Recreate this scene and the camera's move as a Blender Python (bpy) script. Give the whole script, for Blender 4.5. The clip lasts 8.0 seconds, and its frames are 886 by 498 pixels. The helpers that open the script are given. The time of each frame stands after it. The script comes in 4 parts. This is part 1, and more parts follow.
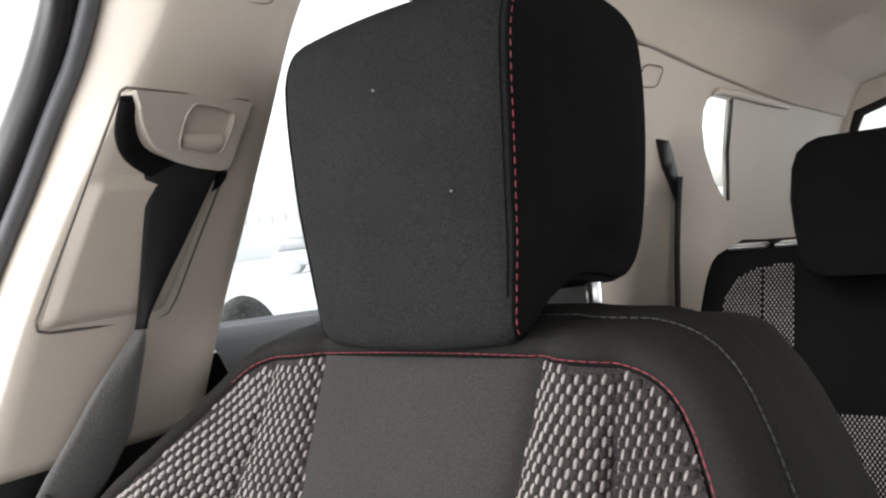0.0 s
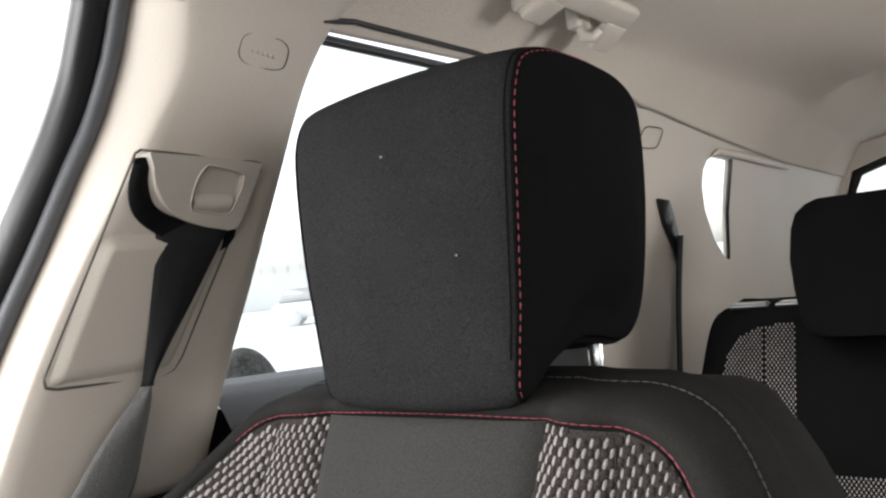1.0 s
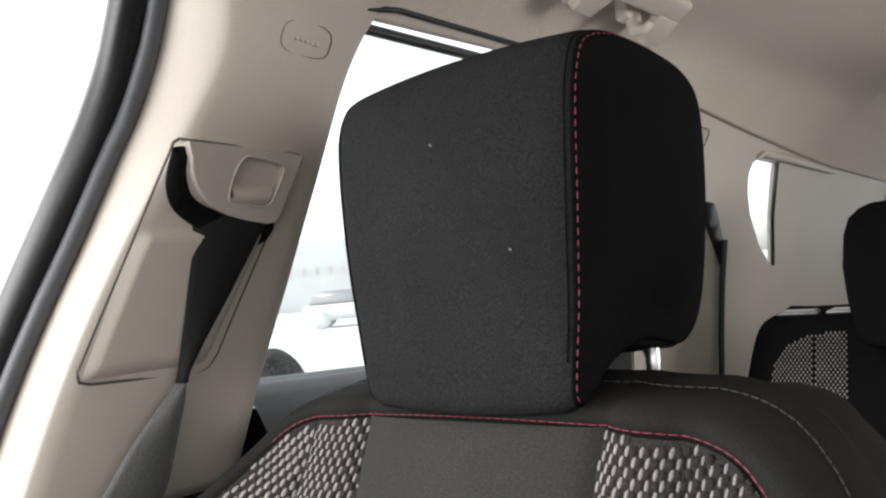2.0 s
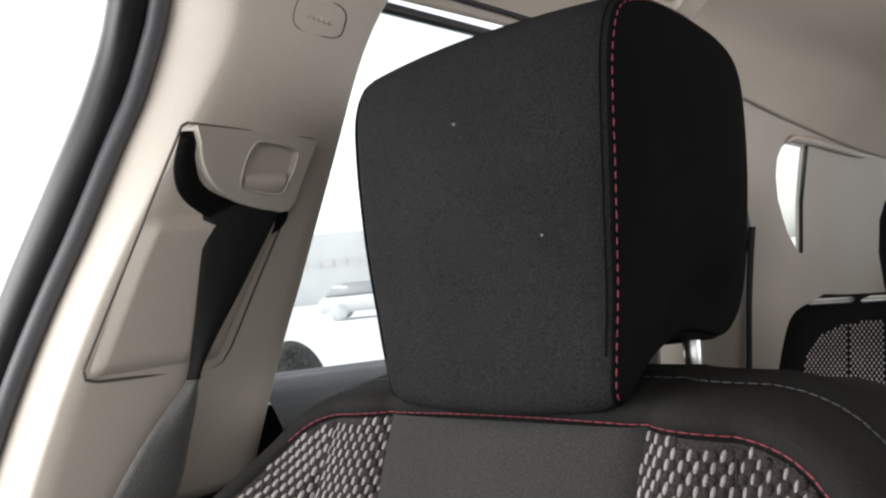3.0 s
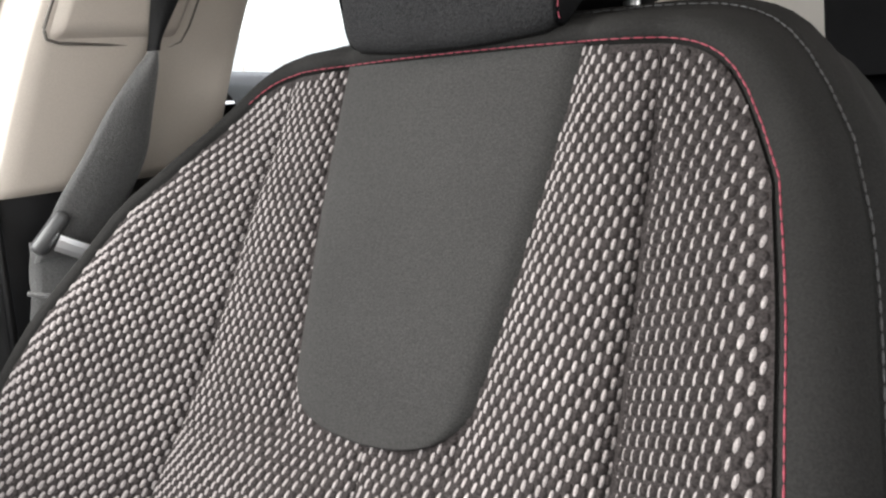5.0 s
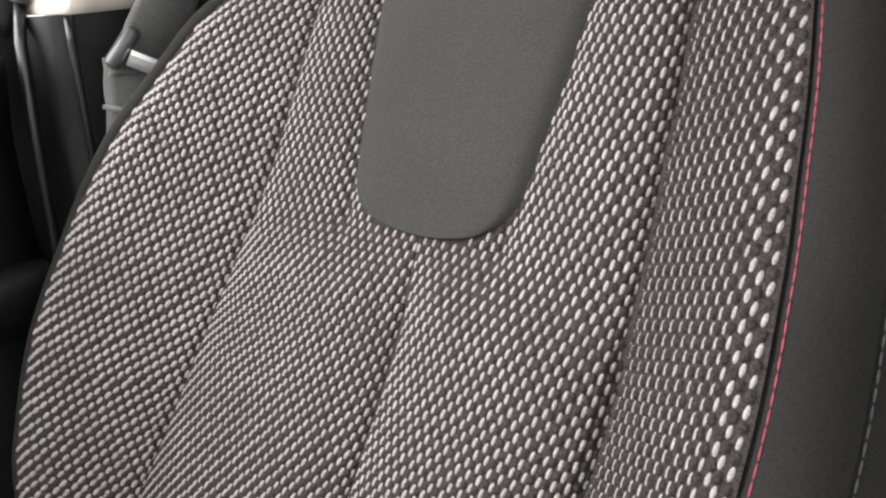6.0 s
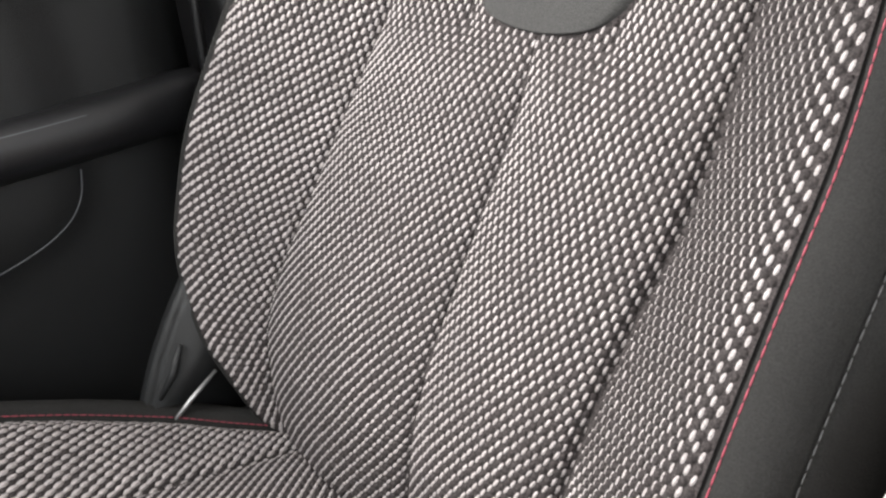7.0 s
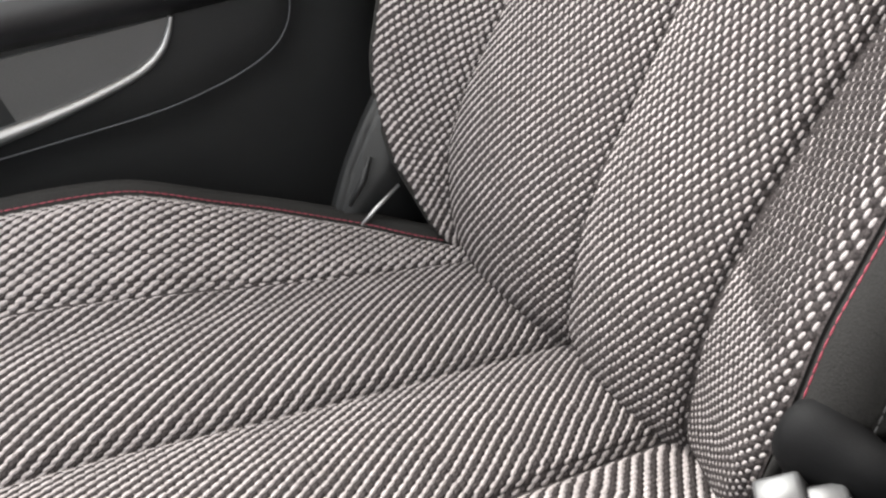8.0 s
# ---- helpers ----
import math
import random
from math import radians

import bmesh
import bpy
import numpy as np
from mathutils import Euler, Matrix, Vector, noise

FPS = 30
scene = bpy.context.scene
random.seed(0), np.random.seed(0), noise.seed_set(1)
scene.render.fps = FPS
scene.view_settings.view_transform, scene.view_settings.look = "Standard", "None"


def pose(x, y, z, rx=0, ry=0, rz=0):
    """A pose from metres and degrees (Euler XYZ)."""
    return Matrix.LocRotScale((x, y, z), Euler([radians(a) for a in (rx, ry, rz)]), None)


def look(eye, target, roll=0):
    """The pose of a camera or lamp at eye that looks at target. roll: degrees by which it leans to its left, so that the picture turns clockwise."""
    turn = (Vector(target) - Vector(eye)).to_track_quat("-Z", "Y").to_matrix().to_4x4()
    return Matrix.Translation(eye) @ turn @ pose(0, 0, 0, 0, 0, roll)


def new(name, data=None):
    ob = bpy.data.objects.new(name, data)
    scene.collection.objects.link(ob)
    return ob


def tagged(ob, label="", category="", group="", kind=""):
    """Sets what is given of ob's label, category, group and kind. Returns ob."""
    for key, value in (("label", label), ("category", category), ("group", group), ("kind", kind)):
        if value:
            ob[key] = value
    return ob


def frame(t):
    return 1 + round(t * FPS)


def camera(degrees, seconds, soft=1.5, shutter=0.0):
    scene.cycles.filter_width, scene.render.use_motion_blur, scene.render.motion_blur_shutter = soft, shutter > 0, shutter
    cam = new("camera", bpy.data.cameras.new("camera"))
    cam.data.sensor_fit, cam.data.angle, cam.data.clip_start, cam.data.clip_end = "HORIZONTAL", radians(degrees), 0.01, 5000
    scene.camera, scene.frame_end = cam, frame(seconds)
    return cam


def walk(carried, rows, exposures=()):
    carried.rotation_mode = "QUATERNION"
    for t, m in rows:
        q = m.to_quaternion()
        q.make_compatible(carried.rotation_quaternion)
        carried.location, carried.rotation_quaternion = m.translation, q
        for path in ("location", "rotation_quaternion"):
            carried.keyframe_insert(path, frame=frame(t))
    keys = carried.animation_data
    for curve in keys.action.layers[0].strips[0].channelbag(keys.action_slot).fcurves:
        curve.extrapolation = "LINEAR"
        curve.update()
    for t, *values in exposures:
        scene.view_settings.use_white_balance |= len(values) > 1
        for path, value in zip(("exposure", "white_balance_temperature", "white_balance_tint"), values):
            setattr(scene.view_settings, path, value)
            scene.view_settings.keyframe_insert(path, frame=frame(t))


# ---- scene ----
cam = camera(56.9, 8.0, soft=2.3)
PATH = [
    (0, (0.3840, -0.4189, 1.3965), (-0.2515, 0.3523, 1.3609), -6.95),
    (0.5, (0.3873, -0.4220, 1.4068), (-0.2371, 0.3590, 1.4146), -6.83),
    (1, (0.3910, -0.4296, 1.4037), (-0.2404, 0.3453, 1.4325), -6.47),
    (1.5, (0.3847, -0.4276, 1.3988), (-0.2605, 0.3355, 1.4367), -6.03),
    (2.8, (0.3278, -0.3928, 1.3997), (-0.3456, 0.3458, 1.4327), -5.65),
    (3, (0.3305, -0.3912, 1.3984), (-0.3430, 0.3474, 1.4279), -6.03),
    (3.5, (0.3460, -0.3996, 1.3832), (-0.3201, 0.3462, 1.3855), -6.78),
    (4, (0.3538, -0.4060, 1.3530), (-0.3012, 0.3469, 1.2892), -7.11),
    (4.5, (0.3511, -0.4134, 1.3247), (-0.2884, 0.3421, 1.1818), -6.20),
    (4.7, (0.3521, -0.4234, 1.3089), (-0.2813, 0.3324, 1.1425), -5.55),
    (5.8, (0.3731, -0.4607, 1.2656), (-0.2797, 0.2218, 0.9367), -4.57),
    (6, (0.3800, -0.4749, 1.2587), (-0.2735, 0.1939, 0.9042), -4.67),
    (6.5, (0.4032, -0.5072, 1.2403), (-0.2601, 0.1141, 0.8233), -4.81),
    (7, (0.4314, -0.5533, 1.2246), (-0.2627, -0.0116, 0.7506), -5.20),
    (7.5, (0.4614, -0.5938, 1.1976), (-0.2720, -0.1427, 0.6889), -6.33),
    (8, (0.4837, -0.6163, 1.1833), (-0.2718, -0.2721, 0.6259), -7.75),
]
EXPOSURES = [(0, 1.56), (1.5, 1.43), (3.5, 1.18), (4, 1.41), (4.7, 1.8), (6, 1.88), (7, 2.45), (8, 2.65)]
walk(cam, [(t, look(eye, target, roll)) for t, eye, target, roll in PATH], EXPOSURES)

# ---- light ----
world = bpy.data.worlds.new("sky")
scene.world = world
world.use_nodes = True
wn = world.node_tree
sky = wn.nodes.new("ShaderNodeTexSky")
sky.sky_type = "NISHITA"
sky.sun_disc = False
sky.sun_elevation = radians(38)
sky.sun_rotation = radians(250)
sky.air_density = 1.0
sky.dust_density = 1.5
pale = wn.nodes.new("ShaderNodeHueSaturation")
pale.inputs["Saturation"].default_value = 0.25
wn.links.new(sky.outputs[0], pale.inputs["Color"])
wn.links.new(pale.outputs[0], wn.nodes["Background"].inputs[0])
wn.nodes["Background"].inputs[1].default_value = 0.15
sun = new("sun", bpy.data.lights.new("sun", "SUN"))
sun.data.energy, sun.data.angle, sun.data.color = 0.8, radians(25), (1.0, 0.96, 0.9)
sun.matrix_world = look((-6, -4, 8), (0, 0, 0))


def window_light(name, at, target, width, height, power, colour=(1.0, 0.985, 0.96)):
    """Daylight that comes in through a window's opening."""
    lamp = new(name, bpy.data.lights.new(name, "AREA"))
    lamp.data.shape, lamp.data.size, lamp.data.size_y = "RECTANGLE", width, height
    lamp.data.energy, lamp.data.color = power, colour
    lamp.matrix_world = look(at, target)


window_light("windscreen_daylight", (0.34, -1.10, 1.48), (0.05, 0.2, 1.15), 1.1, 0.42, 1.9)
window_light("front_door_daylight", (-0.40, -0.64, 1.46), (0.0, -0.20, 1.15), 0.62, 0.44, 2.9)
window_light("driver_window_daylight", (1.06, -0.55, 1.45), (0.0, -0.15, 1.05), 0.7, 0.40, 0.45)
window_light("rear_window_daylight", (1.02, 0.78, 1.46), (-0.3, 1.48, 1.33), 0.5, 0.3, 3.9)


# ---- materials ----
def material(name, colour, rough=0.6, metal=0.0, fine=0.0, fine_scale=800.0, bump=0.0, bump_scale=900.0, wear=0.0, wear_scale=9.0,
             sheen=0.0, specular=0.5, voronoi=False):
    """A principled surface: colour varied at two scales (fine grain and broad wear) and fine relief."""
    m = bpy.data.materials.new(name)
    m.use_nodes = True
    nt = m.node_tree
    b = nt.nodes["Principled BSDF"]
    b.inputs["Roughness"].default_value, b.inputs["Metallic"].default_value = rough, metal
    b.inputs["Specular IOR Level"].default_value = specular
    b.inputs["Sheen Weight"].default_value = sheen
    b.inputs["Base Color"].default_value = (*colour, 1)
    co = nt.nodes.new("ShaderNodeTexCoord").outputs["Object"]

    def grain(scale, detail=2.0):
        n = nt.nodes.new("ShaderNodeTexNoise")
        n.inputs["Scale"].default_value, n.inputs["Detail"].default_value = scale, detail
        nt.links.new(co, n.inputs["Vector"])
        return n.outputs["Fac"]

    out = None
    for amount, scale, detail in ((fine, fine_scale, 1.0), (wear, wear_scale, 4.0)):
        if amount <= 0:
            continue
        r = nt.nodes.new("ShaderNodeMapRange")
        r.inputs["From Min"].default_value, r.inputs["From Max"].default_value = 0.3, 0.7
        r.inputs["To Min"].default_value, r.inputs["To Max"].default_value = 1 - amount, 1 + amount
        nt.links.new(grain(scale, detail), r.inputs["Value"])
        v = nt.nodes.new("ShaderNodeVectorMath")
        v.operation = "SCALE"
        if out is None:
            v.inputs[0].default_value = colour
        else:
            nt.links.new(out, v.inputs[0])
        nt.links.new(r.outputs[0], v.inputs["Scale"])
        out = v.outputs[0]
    if out is not None:
        nt.links.new(out, b.inputs["Base Color"])
    if bump > 0:
        u = nt.nodes.new("ShaderNodeBump")
        u.inputs["Strength"].default_value, u.inputs["Distance"].default_value = bump, 0.001
        if voronoi:
            t = nt.nodes.new("ShaderNodeTexVoronoi")
            t.inputs["Scale"].default_value = bump_scale
            nt.links.new(co, t.inputs["Vector"])
            nt.links.new(t.outputs["Distance"], u.inputs["Height"])
        else:
            nt.links.new(grain(bump_scale), u.inputs["Height"])
        nt.links.new(u.outputs[0], b.inputs["Normal"])
    return m


def glass_material():
    m = bpy.data.materials.new("window_glass")
    m.use_nodes = True
    nt = m.node_tree
    mix, clear, gloss = (nt.nodes.new("ShaderNode" + k) for k in ("MixShader", "BsdfTransparent", "BsdfGlossy"))
    clear.inputs[0].default_value = (0.93, 0.95, 0.94, 1)
    gloss.inputs["Roughness"].default_value = 0.02
    mix.inputs[0].default_value = 0.05
    nt.links.new(clear.outputs[0], mix.inputs[1])
    nt.links.new(gloss.outputs[0], mix.inputs[2])
    nt.links.new(mix.outputs[0], nt.nodes["Material Output"].inputs[0])
    return m


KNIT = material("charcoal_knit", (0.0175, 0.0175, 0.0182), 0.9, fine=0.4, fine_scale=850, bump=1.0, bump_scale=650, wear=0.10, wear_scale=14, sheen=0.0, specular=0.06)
BORDER_KNIT = material("border_knit", (0.0165, 0.0160, 0.0155), 0.85, fine=0.2, fine_scale=800, bump=0.45, bump_scale=700, wear=0.12, wear_scale=10, specular=0.06)
GLOSS_BLACK = material("gloss_black", (0.006, 0.006, 0.0065), 0.34, wear=0.1)
# blacker than the face knit; on the front headrest's sides it includes their shade
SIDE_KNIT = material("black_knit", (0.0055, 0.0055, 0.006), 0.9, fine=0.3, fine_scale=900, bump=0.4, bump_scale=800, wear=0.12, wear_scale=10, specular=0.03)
PANEL = material("panel_fabric", (0.0262, 0.0254, 0.0248), 0.85, fine=0.3, fine_scale=1000, bump=0.4, bump_scale=800, wear=0.06, wear_scale=12, sheen=0.0, specular=0.15)
GROUND_CLOTH = material("weave_ground", (0.031, 0.027, 0.0267), 0.95, fine=0.4, fine_scale=700, bump=0.6, bump_scale=600, specular=0.04)
YARN = material("white_yarn", (0.27, 0.247, 0.243), 0.9, fine=0.25, fine_scale=900, wear=0.12, wear_scale=25, bump=0.5, bump_scale=1500, specular=0.1)
RED = material("red_thread", (0.21, 0.026, 0.045), 0.7, fine=0.25, fine_scale=1200)
GREY_THREAD = material("grey_thread", (0.04, 0.04, 0.041), 0.7, fine=0.3, fine_scale=900)
BEIGE = material("beige_plastic", (0.49, 0.438, 0.385), 0.55, fine=0.05, fine_scale=900, bump=0.25, bump_scale=1400, wear=0.03, wear_scale=5)
BEIGE_DARK = material("beige_plastic_cap", (0.44, 0.40, 0.355), 0.5, fine=0.05, fine_scale=900, bump=0.25, bump_scale=1400, wear=0.03, wear_scale=5)
HEADLINER = material("headliner_felt", (0.48, 0.428, 0.375), 0.95, fine=0.10, fine_scale=600, bump=0.4, bump_scale=700, wear=0.04, wear_scale=3, specular=0.1)
BLACK = material("black_plastic", (0.008, 0.008, 0.0088), 0.45, fine=0.1, bump=0.3, bump_scale=1600, wear=0.1, wear_scale=8)
MATT_BLACK = material("matt_black_plastic", (0.003, 0.003, 0.0033), 0.7, fine=0.1, bump=0.3, bump_scale=1600, wear=0.1, specular=0.15)
DOOR_BLACK = material("door_plastic", (0.009, 0.0095, 0.0098), 0.5, specular=0.35, fine=0.1, bump=0.35, bump_scale=1300, wear=0.12, wear_scale=6, voronoi=True)
RUBBER = material("seal_rubber", (0.055, 0.057, 0.064), 0.5, fine=0.1, bump=0.2, bump_scale=900, wear=0.1)
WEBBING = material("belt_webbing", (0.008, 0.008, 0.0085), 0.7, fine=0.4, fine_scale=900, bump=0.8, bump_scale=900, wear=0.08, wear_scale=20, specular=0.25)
# same black belt, paler where daylight from the door window falls on it
LIT_WEBBING = material("lit_belt_webbing", (0.085, 0.084, 0.083), 0.45, fine=0.4, fine_scale=900, bump=0.8, bump_scale=900, wear=0.08, wear_scale=20, sheen=0.3)
CHROME = material("chrome", (0.8, 0.8, 0.82), 0.38, metal=1.0, wear=0.05)
SATIN = material("satin_silver", (0.6, 0.6, 0.6), 0.32, metal=1.0, wear=0.05)
CARPET = material("black_carpet", (0.012, 0.012, 0.013), 0.95, fine=0.4, fine_scale=500, bump=0.8, bump_scale=500)
GLASS = glass_material()
SNOW = material("trodden_snow", (0.75, 0.76, 0.78), 0.9, fine=0.05, fine_scale=40, wear=0.12, wear_scale=0.4, bump=0.5, bump_scale=8)
# far wall, brick, car paint and glass: overexposed daylight put into near-white colours
WALL_PAINT = material("pale_render", (0.9, 0.89, 0.87), 0.8, fine=0.05, fine_scale=20, wear=0.06, wear_scale=0.5)
WASHED_BRICK = material("washed_out_brick", (0.80, 0.72, 0.66), 0.85, fine=0.2, fine_scale=12, wear=0.1, wear_scale=1.0)
WASHED_PAINT = material("washed_out_car_paint", (0.88, 0.88, 0.88), 0.3, wear=0.05)
WASHED_GLASS = material("washed_out_glass", (0.5, 0.5, 0.51), 0.08)
EARTH = material("dark_mound_earth", (0.05, 0.048, 0.045), 0.95, fine=0.5, fine_scale=30, wear=0.5, wear_scale=5, bump=0.8, bump_scale=40)
PALE_TRIM = material("pale_lid_trim", (0.5, 0.49, 0.47), 0.5, fine=0.05, wear=0.06)
GREY_TRIM = material("light_grey_trim", (0.055, 0.055, 0.056), 0.35, fine=0.05, wear=0.05)

# ---- helpers of this place ----
BASE = {}


def thing(name, at, label, category, group="", kind=""):
    ob = new(name)
    ob.location = at
    BASE[ob] = Vector(at)
    return tagged(ob, label, category, group, kind)


def link_mesh(name, me, mat, parent=None, label="", smooth=True, kind=""):
    if smooth:
        me.polygons.foreach_set("use_smooth", [True] * len(me.polygons))
    me.materials.append(mat)
    ob = new(name, me)
    if parent is not None:
        me.transform(Matrix.Translation(-BASE[parent]))
        ob.parent = parent
        BASE[ob] = BASE[parent]
    else:
        BASE[ob] = Vector((0, 0, 0))
    return tagged(ob, label, kind=kind)


def part(name, bm, mat, parent=None, label="", smooth=True, kind=""):
    me = bpy.data.meshes.new(name)
    bmesh.ops.recalc_face_normals(bm, faces=bm.faces)
    bm.to_mesh(me)
    bm.free()
    return link_mesh(name, me, mat, parent, label, smooth, kind)


def pydata(name, verts, faces, mat, parent=None, label="", smooth=True, kind=""):
    me = bpy.data.meshes.new(name)
    me.from_pydata([tuple(v) for v in verts], [], faces)
    me.update()
    return link_mesh(name, me, mat, parent, label, smooth, kind)


def sharp(ob, degrees=35):
    ob.data.set_sharp_from_angle(angle=radians(degrees))
    return ob


def grid(rows, close=False):
    """A sheet from rows of points; close joins each row's end to its start."""
    bm = bmesh.new()
    vs = [[bm.verts.new(p) for p in row] for row in rows]
    n = len(rows[0])
    for a, b in zip(vs, vs[1:]):
        for i in range(n if close else n - 1):
            j = (i + 1) % n
            bm.faces.new((a[i], a[j], b[j], b[i]))
    return bm


def cap_ends(bm):
    bm.verts.ensure_lookup_table()
    bmesh.ops.holes_fill(bm, edges=[e for e in bm.edges if e.is_boundary], sides=0)
    return bm


def tube(points, radius, sides=8, closed=False):
    """A round bar along points."""
    pts = [Vector(p) for p in points]
    rows, up = [], Vector((0.31, 0.2, 0.93)).normalized()
    for i, p in enumerate(pts):
        d = (pts[min(i + 1, len(pts) - 1)] - pts[max(i - 1, 0)]).normalized()
        a = d.cross(up).normalized()
        b = d.cross(a)
        r = radius[i] if isinstance(radius, (list, tuple)) else radius
        rows.append([p + r * (math.cos(k * math.tau / sides) * a + math.sin(k * math.tau / sides) * b) for k in range(sides)])
    return cap_ends(grid(rows, True))


def box(lo, hi, bevel=0.0, segments=2):
    bm = bmesh.new()
    bmesh.ops.create_cube(bm, size=1)
    lo, hi = Vector(lo), Vector(hi)
    for v in bm.verts:
        v.co = Vector([(lo[k] + hi[k]) / 2 + v.co[k] * (hi[k] - lo[k]) for k in range(3)])
    if bevel:
        bmesh.ops.bevel(bm, geom=bm.edges, offset=bevel, segments=segments, affect="EDGES", profile=0.5)
    return bm


def lerp(v, xs, ys):
    return float(np.interp(v, xs, ys))


def spline(xs, ys):
    """A smooth curve through the given values (monotone cubic)."""
    xs, ys = np.array(xs, float), np.array(ys, float)
    h, d = np.diff(xs), np.diff(ys) / np.diff(xs)
    m = np.zeros(len(xs))
    m[0], m[-1] = d[0], d[-1]
    for i in range(1, len(xs) - 1):
        m[i] = 0 if d[i - 1] * d[i] <= 0 else 2 / (1 / d[i - 1] + 1 / d[i])

    def value(x):
        x = min(max(x, xs[0]), xs[-1])
        i = min(int(np.searchsorted(xs, x, "right")) - 1, len(xs) - 2)
        t = (x - xs[i]) / h[i]
        return float((2 * t**3 - 3 * t**2 + 1) * ys[i] + (t**3 - 2 * t**2 + t) * h[i] * m[i] + (3 * t**2 - 2 * t**3) * ys[i + 1] + (t**3 - t**2) * h[i] * m[i + 1])

    return value


def step(a, b, x):
    t = min(max((x - a) / (b - a), 0.0), 1.0)
    return t * t * (3 - 2 * t)


# inner face of the car's side, by height
side_x = spline([0.25, 1.10, 1.185, 1.345, 1.50, 1.62, 1.70, 1.745], [-0.42, -0.385, -0.365, -0.318, -0.262, -0.205, -0.13, 0.02])
MID = 0.37  # the car's middle, in x


def side_sheet(outline, holes=(), off=0.0, thick=0.02, mirror=False, dz=0.03):
    """A sheet on the car's side from an outline in (y, z), with openings through it, of real thickness."""
    bm = bmesh.new()
    edges = []
    for loop in (outline, *holes):
        vs = [bm.verts.new((0, y, z)) for y, z in loop]
        edges += [bm.edges.new((vs[i], vs[(i + 1) % len(vs)])) for i in range(len(vs))]
    bmesh.ops.triangle_fill(bm, use_beauty=True, use_dissolve=False, edges=edges)
    z = min(v.co.z for v in bm.verts) + dz
    top = max(v.co.z for v in bm.verts)
    while z < top:
        bmesh.ops.bisect_plane(bm, geom=bm.verts[:] + bm.edges[:] + bm.faces[:], plane_co=(0, 0, z), plane_no=(0, 0, 1), dist=1e-6)
        z += dz
    res = bmesh.ops.extrude_face_region(bm, geom=bm.faces[:])
    back = {g for g in res["geom"] if isinstance(g, bmesh.types.BMVert)}
    for v in bm.verts:
        x = side_x(v.co.z) + off - (thick if v in back else 0)
        v.co.x = 2 * MID - x if mirror else x
    return bm


def on_side(y, z, off=0.0):
    return Vector((side_x(z) + off, y, z))

# ---- shell of the car ----
def build_ground():
    n = 40
    rows = []
    for i in range(n + 1):
        r = []
        for j in range(n + 1):
            x, y = ((k / n * 2 - 1) for k in (i, j))
            r.append((math.copysign(abs(x) ** 3, x) * 1500, math.copysign(abs(y) ** 3, y) * 1500, 0.0))
        rows.append(r)
    return tagged(part("ground", grid(rows), SNOW), "pale trodden snow over a wide open lot", "ground", kind="structure")


def build_roof():
    rows = []
    for i in range(61):
        y = -1.15 + i * (3.62 / 60)
        row = []
        for j in range(15):
            drop = 0.06 * step(1.2, 2.4, y) + 0.05 * step(0.4, 1.15, -y)
            low = 1.652 + 0.053 * step(-0.12, -0.17, y) - drop if y < 0.8 else lerp(y, [0.8, 0.9, 1.15, 1.45, 1.72, 2.33], [1.644, 1.638, 1.618, 1.597, 1.580, 1.558])
            z = low + j * (1.715 - drop - low) / 14
            row.append((side_x(z) + (0.002 if y > 0.8 else 0.0), y, z))
        x0 = row[-1][0]
        for j in range(1, 30):
            x = x0 + (2 * MID - 2 * x0) * j / 30
            drop = 0.06 * step(1.2, 2.4, y) + 0.05 * step(0.4, 1.15, -y)
            e = min(j, 30 - j) / 30
            z = 1.715 - drop + 0.045 * (1 - (1 - 2 * e) ** 2) - 0.018 * math.exp(-((y - 1.36) / 0.25) ** 2) * step(0.0, 0.2, e) + 0.11 * step(0.0, 0.16, y - 1.45 - 0.8 * max(0.0, 0.08 - x)) * step(0.0, 0.12, e) * step(2.42, 1.75, y)
            row.append((x, y, z))
        row += [(2 * MID - p[0], p[1], p[2]) for p in row[14::-1]]
        rows.append(row)
    ob = part("ceiling", grid(rows), HEADLINER)
    s = ob.modifiers.new("thickness", "SOLIDIFY")
    s.thickness, s.offset = 0.02, 1.0
    return tagged(ob, "beige felt headliner domed over the cabin", "headliner", kind="structure")


def build_floor():
    ob = part("floor", box((-0.45, -1.7, 0.33), (1.19, 2.6, 0.36)), CARPET, smooth=False)
    tagged(ob, "black carpeted car floor", "floor", kind="structure")
    ob = part("wall_front", box((-0.45, -1.5, 0.36), (1.19, -1.15, 1.1), 0.03), BLACK, smooth=False)
    tagged(ob, "black dashboard bulk across the cabin front", "dashboard", kind="structure")


FRONT_WINDOW = [(-1.05, 1.14), (-0.235, 1.225), (-0.205, 1.30), (-0.178, 1.40), (-0.15, 1.50), (-0.128, 1.575), (-0.118, 1.63), (-0.125, 1.70), (-0.80, 1.70)]
REAR_WINDOW = [(0.045, 1.315), (0.30, 1.300), (0.62, 1.315), (0.84, 1.345), (0.86, 1.45), (0.83, 1.59), (0.78, 1.634), (0.36, 1.652), (0.13, 1.655)]
QUARTER = [(1.222, 1.552), (1.226, 1.572), (1.246, 1.581), (1.352, 1.578), (1.42, 1.47), (1.498, 1.362), (1.485, 1.362), (1.385, 1.41), (1.288, 1.475), (1.241, 1.52)]


